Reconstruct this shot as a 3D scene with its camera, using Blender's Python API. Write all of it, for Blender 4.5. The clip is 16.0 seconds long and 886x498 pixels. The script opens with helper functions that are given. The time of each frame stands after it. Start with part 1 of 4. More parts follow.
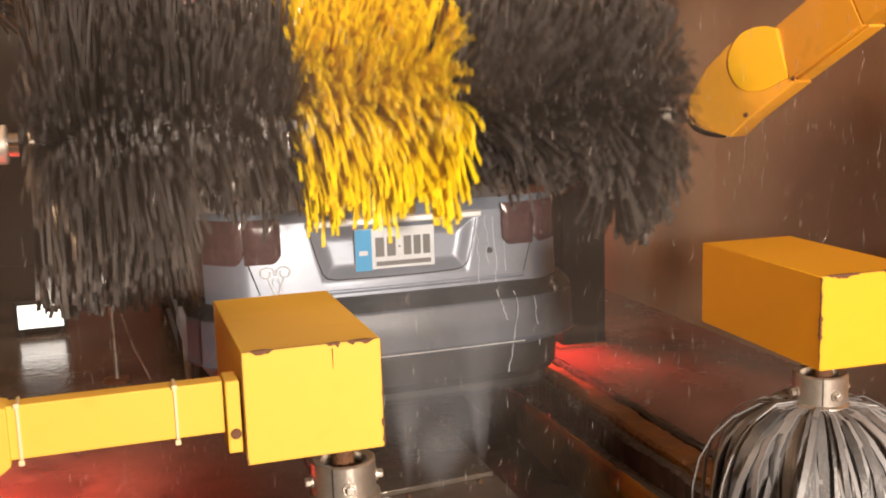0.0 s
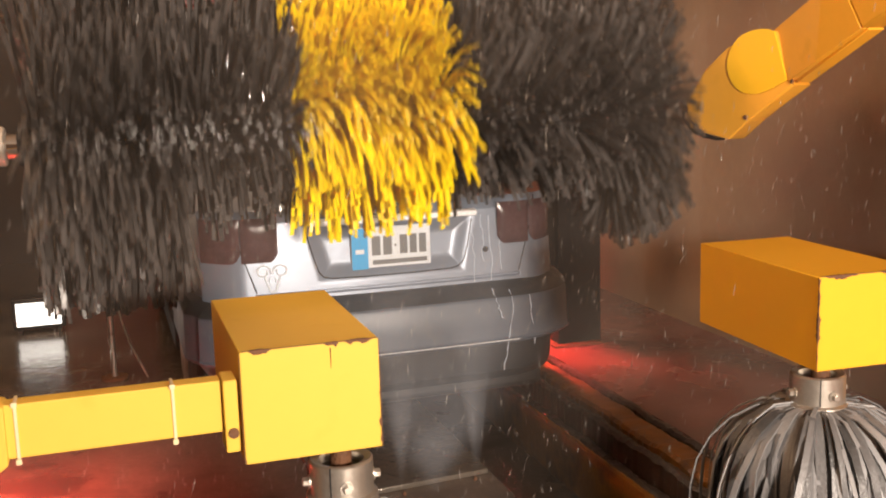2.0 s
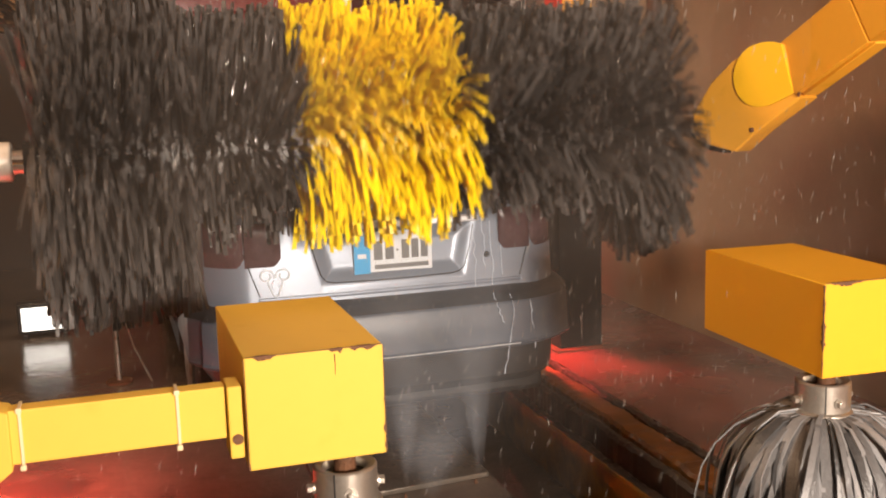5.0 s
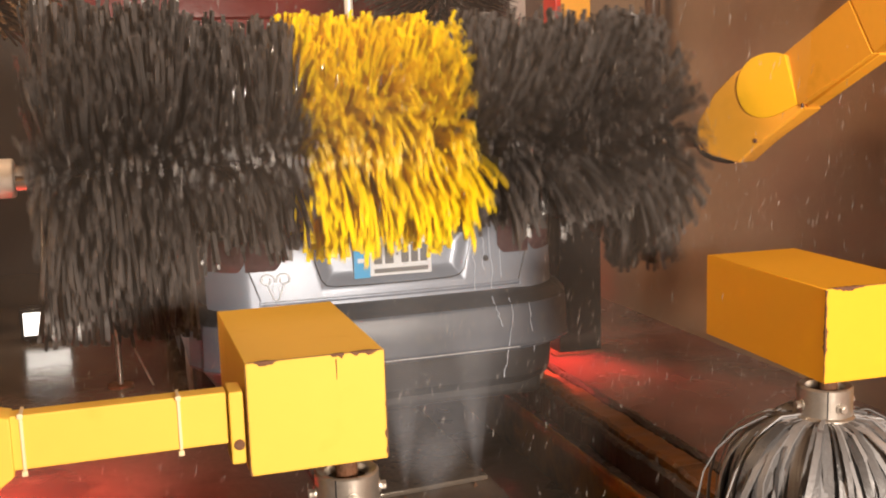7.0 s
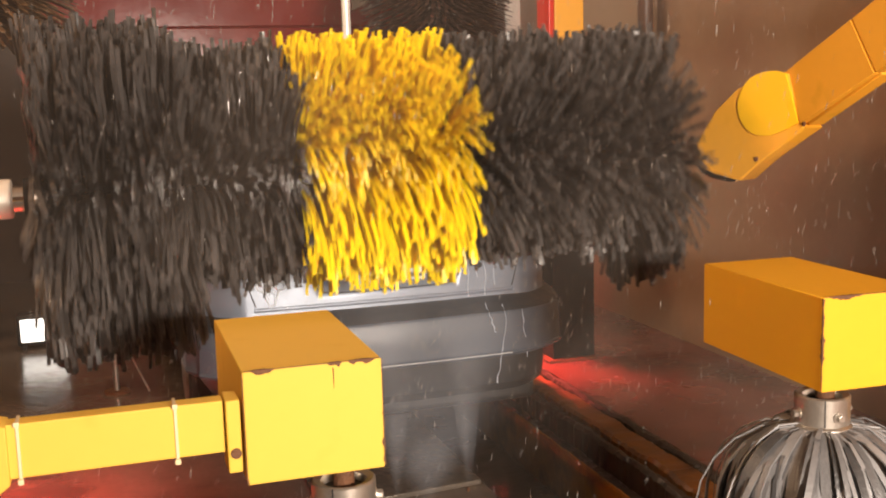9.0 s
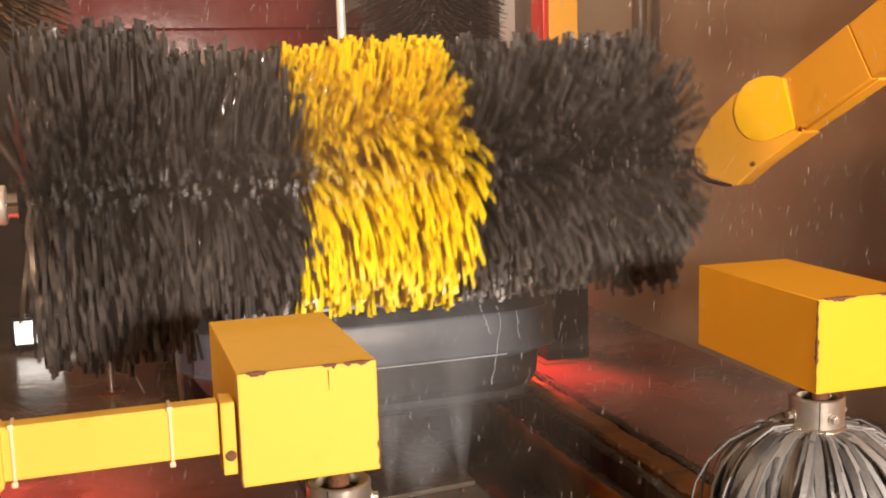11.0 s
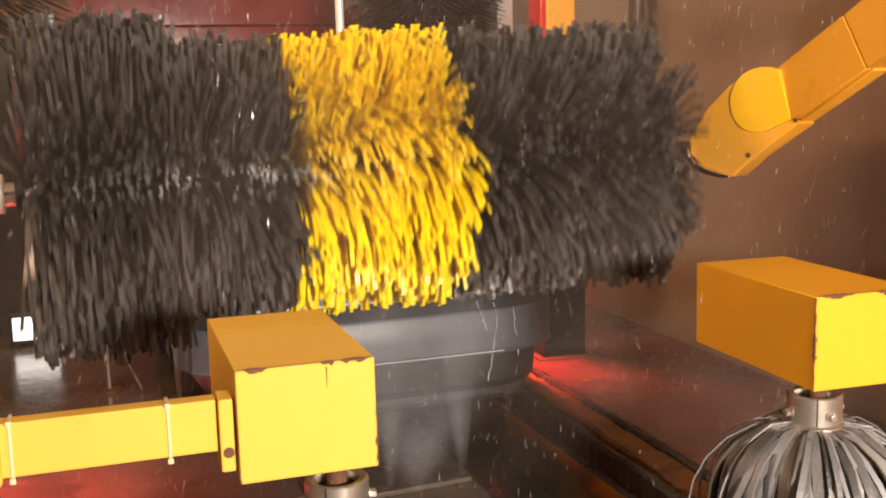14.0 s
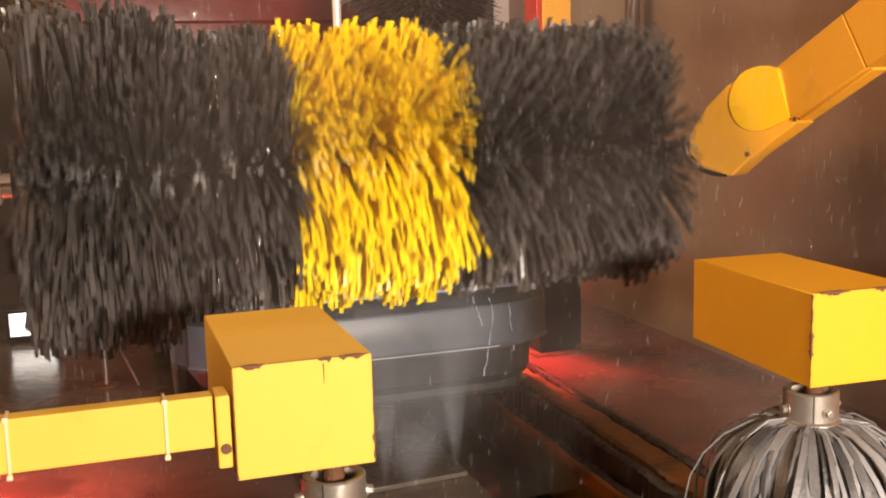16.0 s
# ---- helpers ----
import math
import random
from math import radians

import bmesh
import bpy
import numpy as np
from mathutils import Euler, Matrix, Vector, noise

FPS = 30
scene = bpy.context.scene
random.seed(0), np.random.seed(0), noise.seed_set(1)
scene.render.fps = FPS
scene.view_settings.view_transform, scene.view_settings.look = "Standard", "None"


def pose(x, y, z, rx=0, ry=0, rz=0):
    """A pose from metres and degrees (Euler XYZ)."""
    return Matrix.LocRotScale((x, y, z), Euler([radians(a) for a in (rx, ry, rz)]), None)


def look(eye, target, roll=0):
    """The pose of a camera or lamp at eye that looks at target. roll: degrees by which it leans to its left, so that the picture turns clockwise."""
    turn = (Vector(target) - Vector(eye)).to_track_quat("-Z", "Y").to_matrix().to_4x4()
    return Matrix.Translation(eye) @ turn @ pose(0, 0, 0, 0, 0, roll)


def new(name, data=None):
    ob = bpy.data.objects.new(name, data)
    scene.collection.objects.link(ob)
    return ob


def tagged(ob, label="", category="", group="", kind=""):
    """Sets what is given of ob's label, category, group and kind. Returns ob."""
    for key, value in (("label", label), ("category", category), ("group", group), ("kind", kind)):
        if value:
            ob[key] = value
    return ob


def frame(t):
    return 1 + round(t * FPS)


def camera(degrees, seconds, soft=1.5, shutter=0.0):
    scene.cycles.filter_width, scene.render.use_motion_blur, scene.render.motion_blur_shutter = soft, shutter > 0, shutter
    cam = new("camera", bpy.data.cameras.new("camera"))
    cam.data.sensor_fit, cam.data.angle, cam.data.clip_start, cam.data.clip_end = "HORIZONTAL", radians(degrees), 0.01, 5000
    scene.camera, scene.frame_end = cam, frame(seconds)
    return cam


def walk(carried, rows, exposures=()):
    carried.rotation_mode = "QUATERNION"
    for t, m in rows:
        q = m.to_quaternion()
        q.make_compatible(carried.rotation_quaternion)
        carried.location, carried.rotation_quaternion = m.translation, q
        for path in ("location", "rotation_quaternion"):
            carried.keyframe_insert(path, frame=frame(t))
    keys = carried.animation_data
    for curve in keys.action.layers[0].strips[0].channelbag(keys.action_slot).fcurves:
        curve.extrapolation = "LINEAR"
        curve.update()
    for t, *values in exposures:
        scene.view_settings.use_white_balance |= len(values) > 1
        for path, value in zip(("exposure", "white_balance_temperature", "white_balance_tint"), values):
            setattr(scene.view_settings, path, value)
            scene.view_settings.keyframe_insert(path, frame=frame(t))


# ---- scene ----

SECONDS = 16.0
cam = camera(45.94, SECONDS, soft=2.0, shutter=0.12)

# how far the gantry and the hand-held camera have backed off along the bay
BACK = [(0, 0), (1, -.014), (2, -.030), (3, -.043), (4, -.056), (5.2, -.074), (6.5, -.093), (7.5, -.110), (8.5, -.138), (9, -.149),
        (10.2, -.157), (11.5, -.159), (12.5, -.161), (13.5, -.167), (14.5, -.180), (15.2, -.187), (16, -.190)]
# swing of the top brush on its arms: along the bay and up
SWING = [(0, 0, 0), (1, -.001, -.003), (2, -.003, -.007), (3, -.006, -.013), (4, -.009, -.020), (5.2, -.015, -.030), (6.5, -.023, -.043), (7.5, -.034, -.055),
         (8.5, -.048, -.072), (9, -.053, -.080), (10.2, -.064, -.090), (11.5, -.066, -.089), (12.5, -.056, -.077), (13.5, -.052, -.070), (14.5, -.051, -.067), (15.2, -.053, -.068), (16, -.062, -.076)]
# how far the top brush sags at its outer bearing
SAG = [(0, 0), (2, .003), (4, 0), (5.2, .014), (6.5, .025), (7.5, .022), (8.5, .022), (9, .032), (10.2, .034), (11.5, .034), (12.5, .038), (13.5, .037), (14.5, .027), (15.2, .019), (16, .009)]
TURN = [(0.0, 80.50, 1.80, -18.15), (0.5, 80.54, 1.72, -18.27), (1.0, 80.55, 1.70, -18.22), (1.5, 80.51, 1.70, -18.20), (2.0, 80.49, 1.66, -18.23), (2.5, 80.55, 1.66, -18.20),
        (3.0, 80.59, 1.65, -18.16), (3.5, 80.70, 1.62, -18.12), (4.0, 80.71, 1.62, -18.05), (5.2, 80.88, 1.64, -17.97), (6.5, 81.08, 1.67, -17.93), (7.0, 81.13, 1.69, -17.90), (7.5, 81.25, 1.66, -17.90),
        (8.0, 81.35, 1.65, -17.93), (8.5, 81.46, 1.65, -17.99), (9.0, 81.59, 1.62, -18.04), (10.2, 81.70, 1.60, -18.20), (11.5, 81.68, 1.56, -18.36), (12.0, 81.64, 1.51, -18.38), (12.5, 81.53, 1.52, -18.38),
        (13.0, 81.52, 1.50, -18.44), (13.5, 81.61, 1.49, -18.47), (14.0, 81.53, 1.52, -18.40), (14.5, 81.38, 1.54, -18.44), (15.0, 81.34, 1.49, -18.52), (15.5, 81.29, 1.47, -18.56), (16.0, 81.33, 1.47, -18.55)]


def along(rows, t, k=1):
    """A smooth value at t from rows of (time, values)."""
    for i in range(len(rows) - 1):
        a, b = rows[i], rows[i + 1]
        if a[0] <= t <= b[0]:
            p, n = rows[max(i - 1, 0)], rows[min(i + 2, len(rows) - 1)]
            h = b[0] - a[0]
            ma = (b[k] - p[k]) / max(b[0] - p[0], 1e-6) * h
            mb = (n[k] - a[k]) / max(n[0] - a[0], 1e-6) * h
            u = (t - a[0]) / h
            return (2*u**3 - 3*u**2 + 1) * a[k] + (u**3 - 2*u**2 + u) * ma + (3*u**2 - 2*u**3) * b[k] + (u**3 - u**2) * mb
    return rows[-1][k]


walk(cam, [(t, pose(0, along(BACK, t), 1.58, rx, ry, rz)) for t, rx, ry, rz in TURN])

# ---- light ----
world = bpy.data.worlds.new("world")
scene.world = world
world.use_nodes = True
world.node_tree.nodes["Background"].inputs[0].default_value = (.9, .62, .42, 1)
world.node_tree.nodes["Background"].inputs[1].default_value = .05
scene.view_settings.exposure = 0.0


def area_lamp(name, eye, target, sx, sy, watts, colour):
    data = bpy.data.lights.new(name, "AREA")
    data.shape, data.size, data.size_y, data.energy, data.color = "RECTANGLE", sx, sy, watts, colour
    ob = new(name, data)
    ob.matrix_world = look(eye, target)
    return ob


area_lamp("entrance_floodlight", (1.30, -2.6, 1.78), (1.3, 3.0, 1.05), .8, .45, 520, (1.0, .845, .71))
# two added warm fills, for the background and left faces; no fixtures known
area_lamp("ceiling_fill", (1.0, 5.9, 3.55), (1.0, 5.9, 0), 2.4, .3, 43, (1.0, .70, .45))
area_lamp("side_fill", (-1.9, 3.2, 3.3), (2.2, 4.2, 1.0), 1.6, .25, 95, (1.0, .64, .39))
# added lamps for the red glow on floor and kerb; real source unknown
red = bpy.data.lights.new("red_glow", "POINT")
red.energy, red.color, red.shadow_soft_size = 62, (1.0, .07, .05), .02
red_ob = new("red_glow", red)
red_ob.location = (2.10, 5.0, .565)
red_low = new("red_glow", red.copy())
red_low.data.energy, red_low.data.shadow_soft_size = .5, .012
red_low.location = (1.90, 4.86, .07)
red_left = new("red_glow", red.copy())
red_left.data.energy = 150
red_left.location = (-.60, 3.95, .286)


# ---- materials ----
def shader(name, base, rough=.5, metal=0.0, vary=.25, scale=6.0, fine=60.0, bump=.15, bump_scale=80.0, dirt=None, dirt_amount=.0, dirt_scale=2.5,
           rough_vary=.12, island=0.0, obrand=0.0, coat=0.0, spec=.5):
    m = bpy.data.materials.new(name)
    m.use_nodes = True
    nt = m.node_tree
    n, l = nt.nodes, nt.links
    b = n["Principled BSDF"]
    tc = n.new("ShaderNodeTexCoord")

    def noise_at(s, detail=5.0):
        t = n.new("ShaderNodeTexNoise")
        t.inputs["Scale"].default_value, t.inputs["Detail"].default_value = s, detail
        l.new(tc.outputs["Object"], t.inputs["Vector"])
        return t.outputs[0]

    def mathn(op, a, c):
        x = n.new("ShaderNodeMath")
        x.operation = op
        for i, v in enumerate((a, c)):
            if isinstance(v, (int, float)):
                x.inputs[i].default_value = v
            else:
                l.new(v, x.inputs[i])
        return x.outputs[0]

    big, small = noise_at(scale), noise_at(fine, 3.0)
    mix = mathn("ADD", mathn("MULTIPLY", big, .65), mathn("MULTIPLY", small, .35))
    value = mathn("ADD", mathn("MULTIPLY", mathn("SUBTRACT", mix, .5), vary * 3.0), 1.0)
    if island:
        g = n.new("ShaderNodeNewGeometry")
        value = mathn("ADD", value, mathn("MULTIPLY", mathn("SUBTRACT", g.outputs["Random Per Island"], .5), island))
    if obrand:
        o = n.new("ShaderNodeObjectInfo")
        value = mathn("ADD", value, mathn("MULTIPLY", mathn("SUBTRACT", o.outputs["Random"], .5), obrand))
    hsv = n.new("ShaderNodeHueSaturation")
    hsv.inputs["Color"].default_value = (*base, 1)
    l.new(value, hsv.inputs["Value"])
    colour = hsv.outputs[0]
    if dirt:
        ramp = n.new("ShaderNodeValToRGB")
        ramp.color_ramp.elements[0].position, ramp.color_ramp.elements[1].position = .62 - .3 * dirt_amount, .75 - .2 * dirt_amount
        l.new(noise_at(dirt_scale, 8.0), ramp.inputs[0])
        mx = n.new("ShaderNodeMix")
        mx.data_type = "RGBA"
        l.new(ramp.outputs[0], mx.inputs[0])
        l.new(colour, mx.inputs[6])
        mx.inputs[7].default_value = (*dirt, 1)
        colour = mx.outputs[2]
    l.new(colour, b.inputs["Base Color"])
    l.new(mathn("ADD", mathn("MULTIPLY", mathn("SUBTRACT", big, .5), rough_vary * 2), rough), b.inputs["Roughness"])
    b.inputs["Metallic"].default_value = metal
    b.inputs["Coat Weight"].default_value = coat
    b.inputs["Specular IOR Level"].default_value = spec
    if bump:
        bp = n.new("ShaderNodeBump")
        bp.inputs["Strength"].default_value, bp.inputs["Distance"].default_value = bump, .01
        l.new(noise_at(bump_scale, 4.0), bp.inputs["Height"])
        l.new(bp.outputs[0], b.inputs["Normal"])
    return m


def glow(name, colour, strength):
    m = bpy.data.materials.new(name)
    m.use_nodes = True
    b = m.node_tree.nodes["Principled BSDF"]
    b.inputs["Base Color"].default_value = (*colour, 1)
    b.inputs["Emission Color"].default_value, b.inputs["Emission Strength"].default_value = (*colour, 1), strength
    return m


def sheer(name, colour, alpha, rough=.3):
    """Fine spray or water: mostly clear."""
    m = bpy.data.materials.new(name)
    m.use_nodes = True
    b = m.node_tree.nodes["Principled BSDF"]
    b.inputs["Base Color"].default_value, b.inputs["Alpha"].default_value, b.inputs["Roughness"].default_value = (*colour, 1), alpha, rough
    return m


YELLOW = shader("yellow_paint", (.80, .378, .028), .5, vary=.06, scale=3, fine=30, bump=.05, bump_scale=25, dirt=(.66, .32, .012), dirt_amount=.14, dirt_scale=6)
# yellow toned for each box, with the light it catches put into colour
YELLOW_PALE_LIT = shader("pale_lit_yellow_paint", (.64, .395, .052), .62, vary=.05, scale=2.5, fine=26, bump=.05, bump_scale=25, dirt=(.58, .345, .040), dirt_amount=.14, dirt_scale=5, spec=.3)
YELLOW_DEEP_LIT = shader("deep_lit_yellow_paint", (.72, .355, .015), .6, vary=.05, scale=3, fine=26, bump=.05, bump_scale=25, dirt=(.76, .38, .012), dirt_amount=.14, dirt_scale=5, spec=.3)
# arm yellow raised for the light that the canted cap catches
YELLOW_CAP = shader("lit_cap_yellow", (.88, .50, .010), .4, vary=.04, scale=3, fine=30, bump=.03)
RUST = shader("rusted_steel", (.11, .045, .018), .75, vary=.5, scale=40, fine=200, bump=.5, bump_scale=150)
STEEL = shader("wet_steel", (.47, .43, .38), .38, metal=.85, vary=.15, scale=15, fine=120, bump=.06, dirt=(.2, .13, .08), dirt_amount=.3, dirt_scale=14)
CHROME = shader("chrome", (.85, .84, .82), .1, metal=1.0, vary=.05, bump=0)
BLACK_STRIP = shader("black_strip", (.066, .059, .056), .30, vary=.25, scale=12, fine=90, bump=.2, bump_scale=60, island=1.2)
GREY_STRIP = shader("grey_felt_strip", (.175, .172, .175), .38, vary=.25, scale=8, fine=90, bump=.25, bump_scale=120, obrand=1.5)
FELT_UNDER = shader("grey_felt_under_strip", (.16, .155, .155), .42, vary=.25, scale=8, fine=90, bump=.25, bump_scale=120, island=1.3)
YELLOW_STRIP = shader("yellow_strip", (.93, .685, .006), .36, vary=.12, scale=12, fine=90, bump=.15, bump_scale=60, island=.35)
BROWN_STRIP = shader("brown_strip", (.13, .075, .036), .5, vary=.3, scale=12, fine=90, bump=.2, bump_scale=60, island=1.0)
SOOT_STRIP = shader("red_brown_strip", (.050, .022, .017), .55, vary=.3, scale=12, fine=90, bump=.2, bump_scale=60, island=1.0)
CARPAINT = shader("silver_car_paint", (.225, .262, .325), .36, metal=.25, vary=.14, scale=5, fine=300, bump=.06, bump_scale=110, coat=.12, dirt=(.26, .285, .335), dirt_amount=.1, dirt_scale=9)
BUMPER = shader("grey_bumper_plastic", (.090, .106, .134), .36, vary=.16, scale=5, fine=160, bump=.08, bump_scale=90, dirt=(.12, .13, .145), dirt_amount=.2, dirt_scale=6)
DARK = shader("black_plastic", (.02, .02, .021), .5, vary=.2, bump=.1)
RUBBER = shader("tyre_rubber", (.018, .018, .018), .7, vary=.3, bump=.3)
GLASS = shader("car_glass", (.02, .024, .026), .06, vary=.05, bump=0, rough_vary=.02)
REDLAMP = shader("red_lamp_lens", (.17, .10, .105), .2, vary=.2, scale=30, bump=.05, rough_vary=.03)
PLATE = shader("plate_white", (.70, .75, .80), .35, vary=.05, bump=.02)
PLATE_BLUE = shader("plate_blue", (.04, .36, .72), .35, vary=.05, bump=.02)
INK = shader("plate_ink", (.15, .155, .16), .4, vary=.1, bump=0)
DECAL = shader("white_decal", (.80, .87, .95), .4, vary=.2, bump=0)
CONCRETE = shader("wet_concrete", (.13, .100, .080), .20, vary=.45, scale=1.6, fine=45, bump=.25, bump_scale=16, dirt=(.05, .04, .033), dirt_amount=.4, dirt_scale=1.6, rough_vary=.1)
RED_FLOOR = shader("worn_red_floor_paint", (.20, .098, .082), .24, vary=.3, scale=3, fine=60, bump=.18, bump_scale=22, dirt=(.13, .09, .08), dirt_amount=.4, dirt_scale=2.2, rough_vary=.15)
KERB = shader("worn_yellow_kerb_paint", (.30, .125, .022), .42, vary=.35, scale=5, fine=70, bump=.25, bump_scale=35, dirt=(.05, .026, .016), dirt_amount=.35, dirt_scale=3)
# lighter than the kerb's yellow: light the riser misses is put in here
RISER = shader("lit_yellow_riser_paint", (.46, .24, .035), .45, vary=.4, scale=4, fine=60, bump=.25, bump_scale=35, dirt=(.06, .035, .02), dirt_amount=.4, dirt_scale=3)
TRACK = shader("wet_black_track", (.062, .046, .038), .45, vary=.4, scale=4, fine=70, bump=.3, bump_scale=30)
LEDGE = shader("wet_grey_ledge", (.11, .095, .085), .3, vary=.35, scale=5, fine=70, bump=.25, bump_scale=35, dirt=(.035, .026, .02), dirt_amount=.3, dirt_scale=4)
STRIP_PALE = shader("pale_satin_metal", (.80, .82, .84), .42, metal=.3, vary=.12, scale=14, bump=.05)
WALL = shader("wet_brown_wall", (.31, .20, .13), .42, vary=.16, scale=.9, fine=18, bump=.12, bump_scale=30, dirt=(.27, .15, .10), dirt_amount=.35, dirt_scale=.8)
GREYWALL = shader("grey_wall_tone", (.34, .26, .20), .5, vary=.15, scale=.9, fine=20, bump=.1)
# near-black: the shade on the left and end walls is in this colour
WALL_SHADE = shader("shade_brown_wall", (.042, .024, .016), .5, vary=.3, scale=1, fine=20, bump=.15)
REDPANEL = shader("wet_red_panel", (.30, .018, .015), .18, vary=.2, scale=1.5, fine=30, bump=.1, bump_scale=14)
WHITE = shader("white_paint", (.75, .72, .66), .4, vary=.1, bump=.05)
TIE = shader("pale_nylon", (.62, .50, .30), .5, vary=.1, bump=0)
PIPE = shader("brown_pipe", (.12, .06, .04), .35, vary=.2, bump=.1)
CEIL = shader("ceiling_sheet", (.22, .17, .13), .6, vary=.2, bump=.1)
LAMP_WHITE = glow("floodlight_glass", (1.0, .97, .9), 2.4)
LAMP_RED = glow("red_glow_glass", (1.0, .05, .03), 8.0)
WATER = sheer("water_thread", (.52, .58, .68), 1.0, .15)
DROP = sheer("water_drop", (.33, .31, .29), 1.0, .1)


def mist(name, colour, dense, spread, top, patch):
    """Drifting spray, thinning out from its nozzle (spread above 0) or hanging as a veil."""
    m = bpy.data.materials.new(name)
    m.use_nodes = True
    n, l = m.node_tree.nodes, m.node_tree.links
    b = n["Principled BSDF"]
    b.inputs["Base Color"].default_value, b.inputs["Roughness"].default_value, b.inputs["Specular IOR Level"].default_value = (*colour, 1), .9, 0
    tc = n.new("ShaderNodeTexCoord")
    sep = n.new("ShaderNodeSeparateXYZ")
    l.new(tc.outputs["Object"], sep.inputs[0])

    def m2(op, p, q):
        x = n.new("ShaderNodeMath")
        x.operation, x.use_clamp = op, False
        for i, v in enumerate((p, q)):
            if isinstance(v, (int, float)):
                x.inputs[i].default_value = v
            else:
                l.new(v, x.inputs[i])
        return x.outputs[0]

    tex = n.new("ShaderNodeTexNoise")
    tex.inputs["Scale"].default_value, tex.inputs["Detail"].default_value = patch, 4
    l.new(tc.outputs["Object"], tex.inputs["Vector"])
    cloud = m2("MULTIPLY", m2("MAXIMUM", m2("SUBTRACT", tex.outputs[0], .25), 0), 2.0)
    if spread:
        q = m2("DIVIDE", sep.outputs[0], m2("ADD", m2("MULTIPLY", sep.outputs[2], spread), .012))
        core = m2("POWER", 2.718, m2("MULTIPLY", m2("MULTIPLY", q, q), -2.2))
        fade = m2("MAXIMUM", m2("SUBTRACT", 1.0, m2("DIVIDE", sep.outputs[2], top)), 0)
        cloud = m2("MULTIPLY", m2("MULTIPLY", cloud, core), m2("MULTIPLY", fade, m2("MINIMUM", m2("MULTIPLY", sep.outputs[2], 6.0), 1.0)))
    l.new(m2("MULTIPLY", cloud, dense), b.inputs["Alpha"])
    return m


WIDE_MIST = mist("broad_spray_mist", (.62, .69, .80), .40, .75, 1.02, 2.2)
MIST = mist("spray_mist", (.68, .73, .82), .28, .20, .95, 3.5)
VEIL = mist("spray_veil", (.84, .68, .56), .044, 0, 1, 1.2)


# ---- mesh helpers ----
def mesh_of(bm, name):
    me = bpy.data.meshes.new(name)
    bmesh.ops.recalc_face_normals(bm, faces=bm.faces)
    bm.to_mesh(me)
    bm.free()
    return me


def smooth(me, angle=40):
    for p in me.polygons:
        p.use_smooth = True
    me.set_sharp_from_angle(angle=radians(angle))
    return me


def part(name, bm, material, parent, label="", kind="", angle=21):
    """One mesh object under a thing or a part. bm may be a mesh that is made already."""
    me = bm if isinstance(bm, bpy.types.Mesh) else smooth(mesh_of(bm, name), angle)
    if not me.materials:
        me.materials.append(material)
    ob = new(name, me)
    ob.parent = parent
    return tagged(ob, label, kind=kind)


def thing(name, label, category, at=(0, 0, 0), rz=0, group="", kind=""):
    ob = new(name)
    ob.matrix_world = pose(*at, 0, 0, rz)
    return tagged(ob, label, category, group, kind)


def piece(name, bm, material, label="", category="", group="", kind=""):
    me = bm if isinstance(bm, bpy.types.Mesh) else smooth(mesh_of(bm, name))
    me.materials.append(material)
    return tagged(new(name, me), label, category, group, kind)


def block(x0, x1, y0, y1, z0, z1, bevel=0.0, bm=None, seg=2):
    b = bmesh.new()
    bmesh.ops.create_cube(b, size=1, matrix=Matrix.Translation(((x0 + x1) / 2, (y0 + y1) / 2, (z0 + z1) / 2)) @ Matrix.Diagonal((x1 - x0, y1 - y0, z1 - z0, 1)))
    if bevel:
        bmesh.ops.bevel(b, geom=b.edges[:], offset=bevel, segments=seg, profile=.5, affect="EDGES")
    return joined(bm, b)


def joined(bm, b):
    if bm is None:
        return b
    me = bpy.data.meshes.new("t")
    b.to_mesh(me)
    b.free()
    bm.from_mesh(me)
    bpy.data.meshes.remove(me)
    return bm


def rod(p, q, r, r2=None, seg=20, bevel=0.0, bm=None):
    p, q = Vector(p), Vector(q)
    b = bmesh.new()
    turn = (q - p).to_track_quat("Z", "Y").to_matrix().to_4x4()
    bmesh.ops.create_cone(b, cap_ends=True, segments=seg, radius1=r, radius2=r if r2 is None else r2, depth=(q - p).length, matrix=Matrix.Translation((p + q) / 2) @ turn)
    if bevel:
        rim = [e for e in b.edges if len(e.link_faces) == 2 and min(len(f.verts) for f in e.link_faces) == 4 and max(len(f.verts) for f in e.link_faces) > 4]
        bmesh.ops.bevel(b, geom=rim, offset=bevel, segments=2, profile=.5, affect="EDGES")
    return joined(bm, b)


def tube(points, r, seg=8, bm=None):
    """A round tube along points; r may be one radius or one for each point."""
    b = bmesh.new()
    pts = [Vector(p) for p in points]
    rings = []
    for i, p in enumerate(pts):
        d = (pts[min(i + 1, len(pts) - 1)] - pts[max(i - 1, 0)]).normalized()
        side = d.cross(Vector((.31, .83, .47))).normalized()
        up = side.cross(d)
        rr = r[i] if isinstance(r, (list, tuple)) else r
        rings.append([b.verts.new(p + rr * (math.cos(a) * side + math.sin(a) * up)) for a in [2 * math.pi * k / seg for k in range(seg)]])
    for a, c in zip(rings, rings[1:]):
        for k in range(seg):
            b.faces.new((a[k], a[(k + 1) % seg], c[(k + 1) % seg], c[k]))
    b.faces.new(rings[0])
    b.faces.new(rings[-1])
    return joined(bm, b)


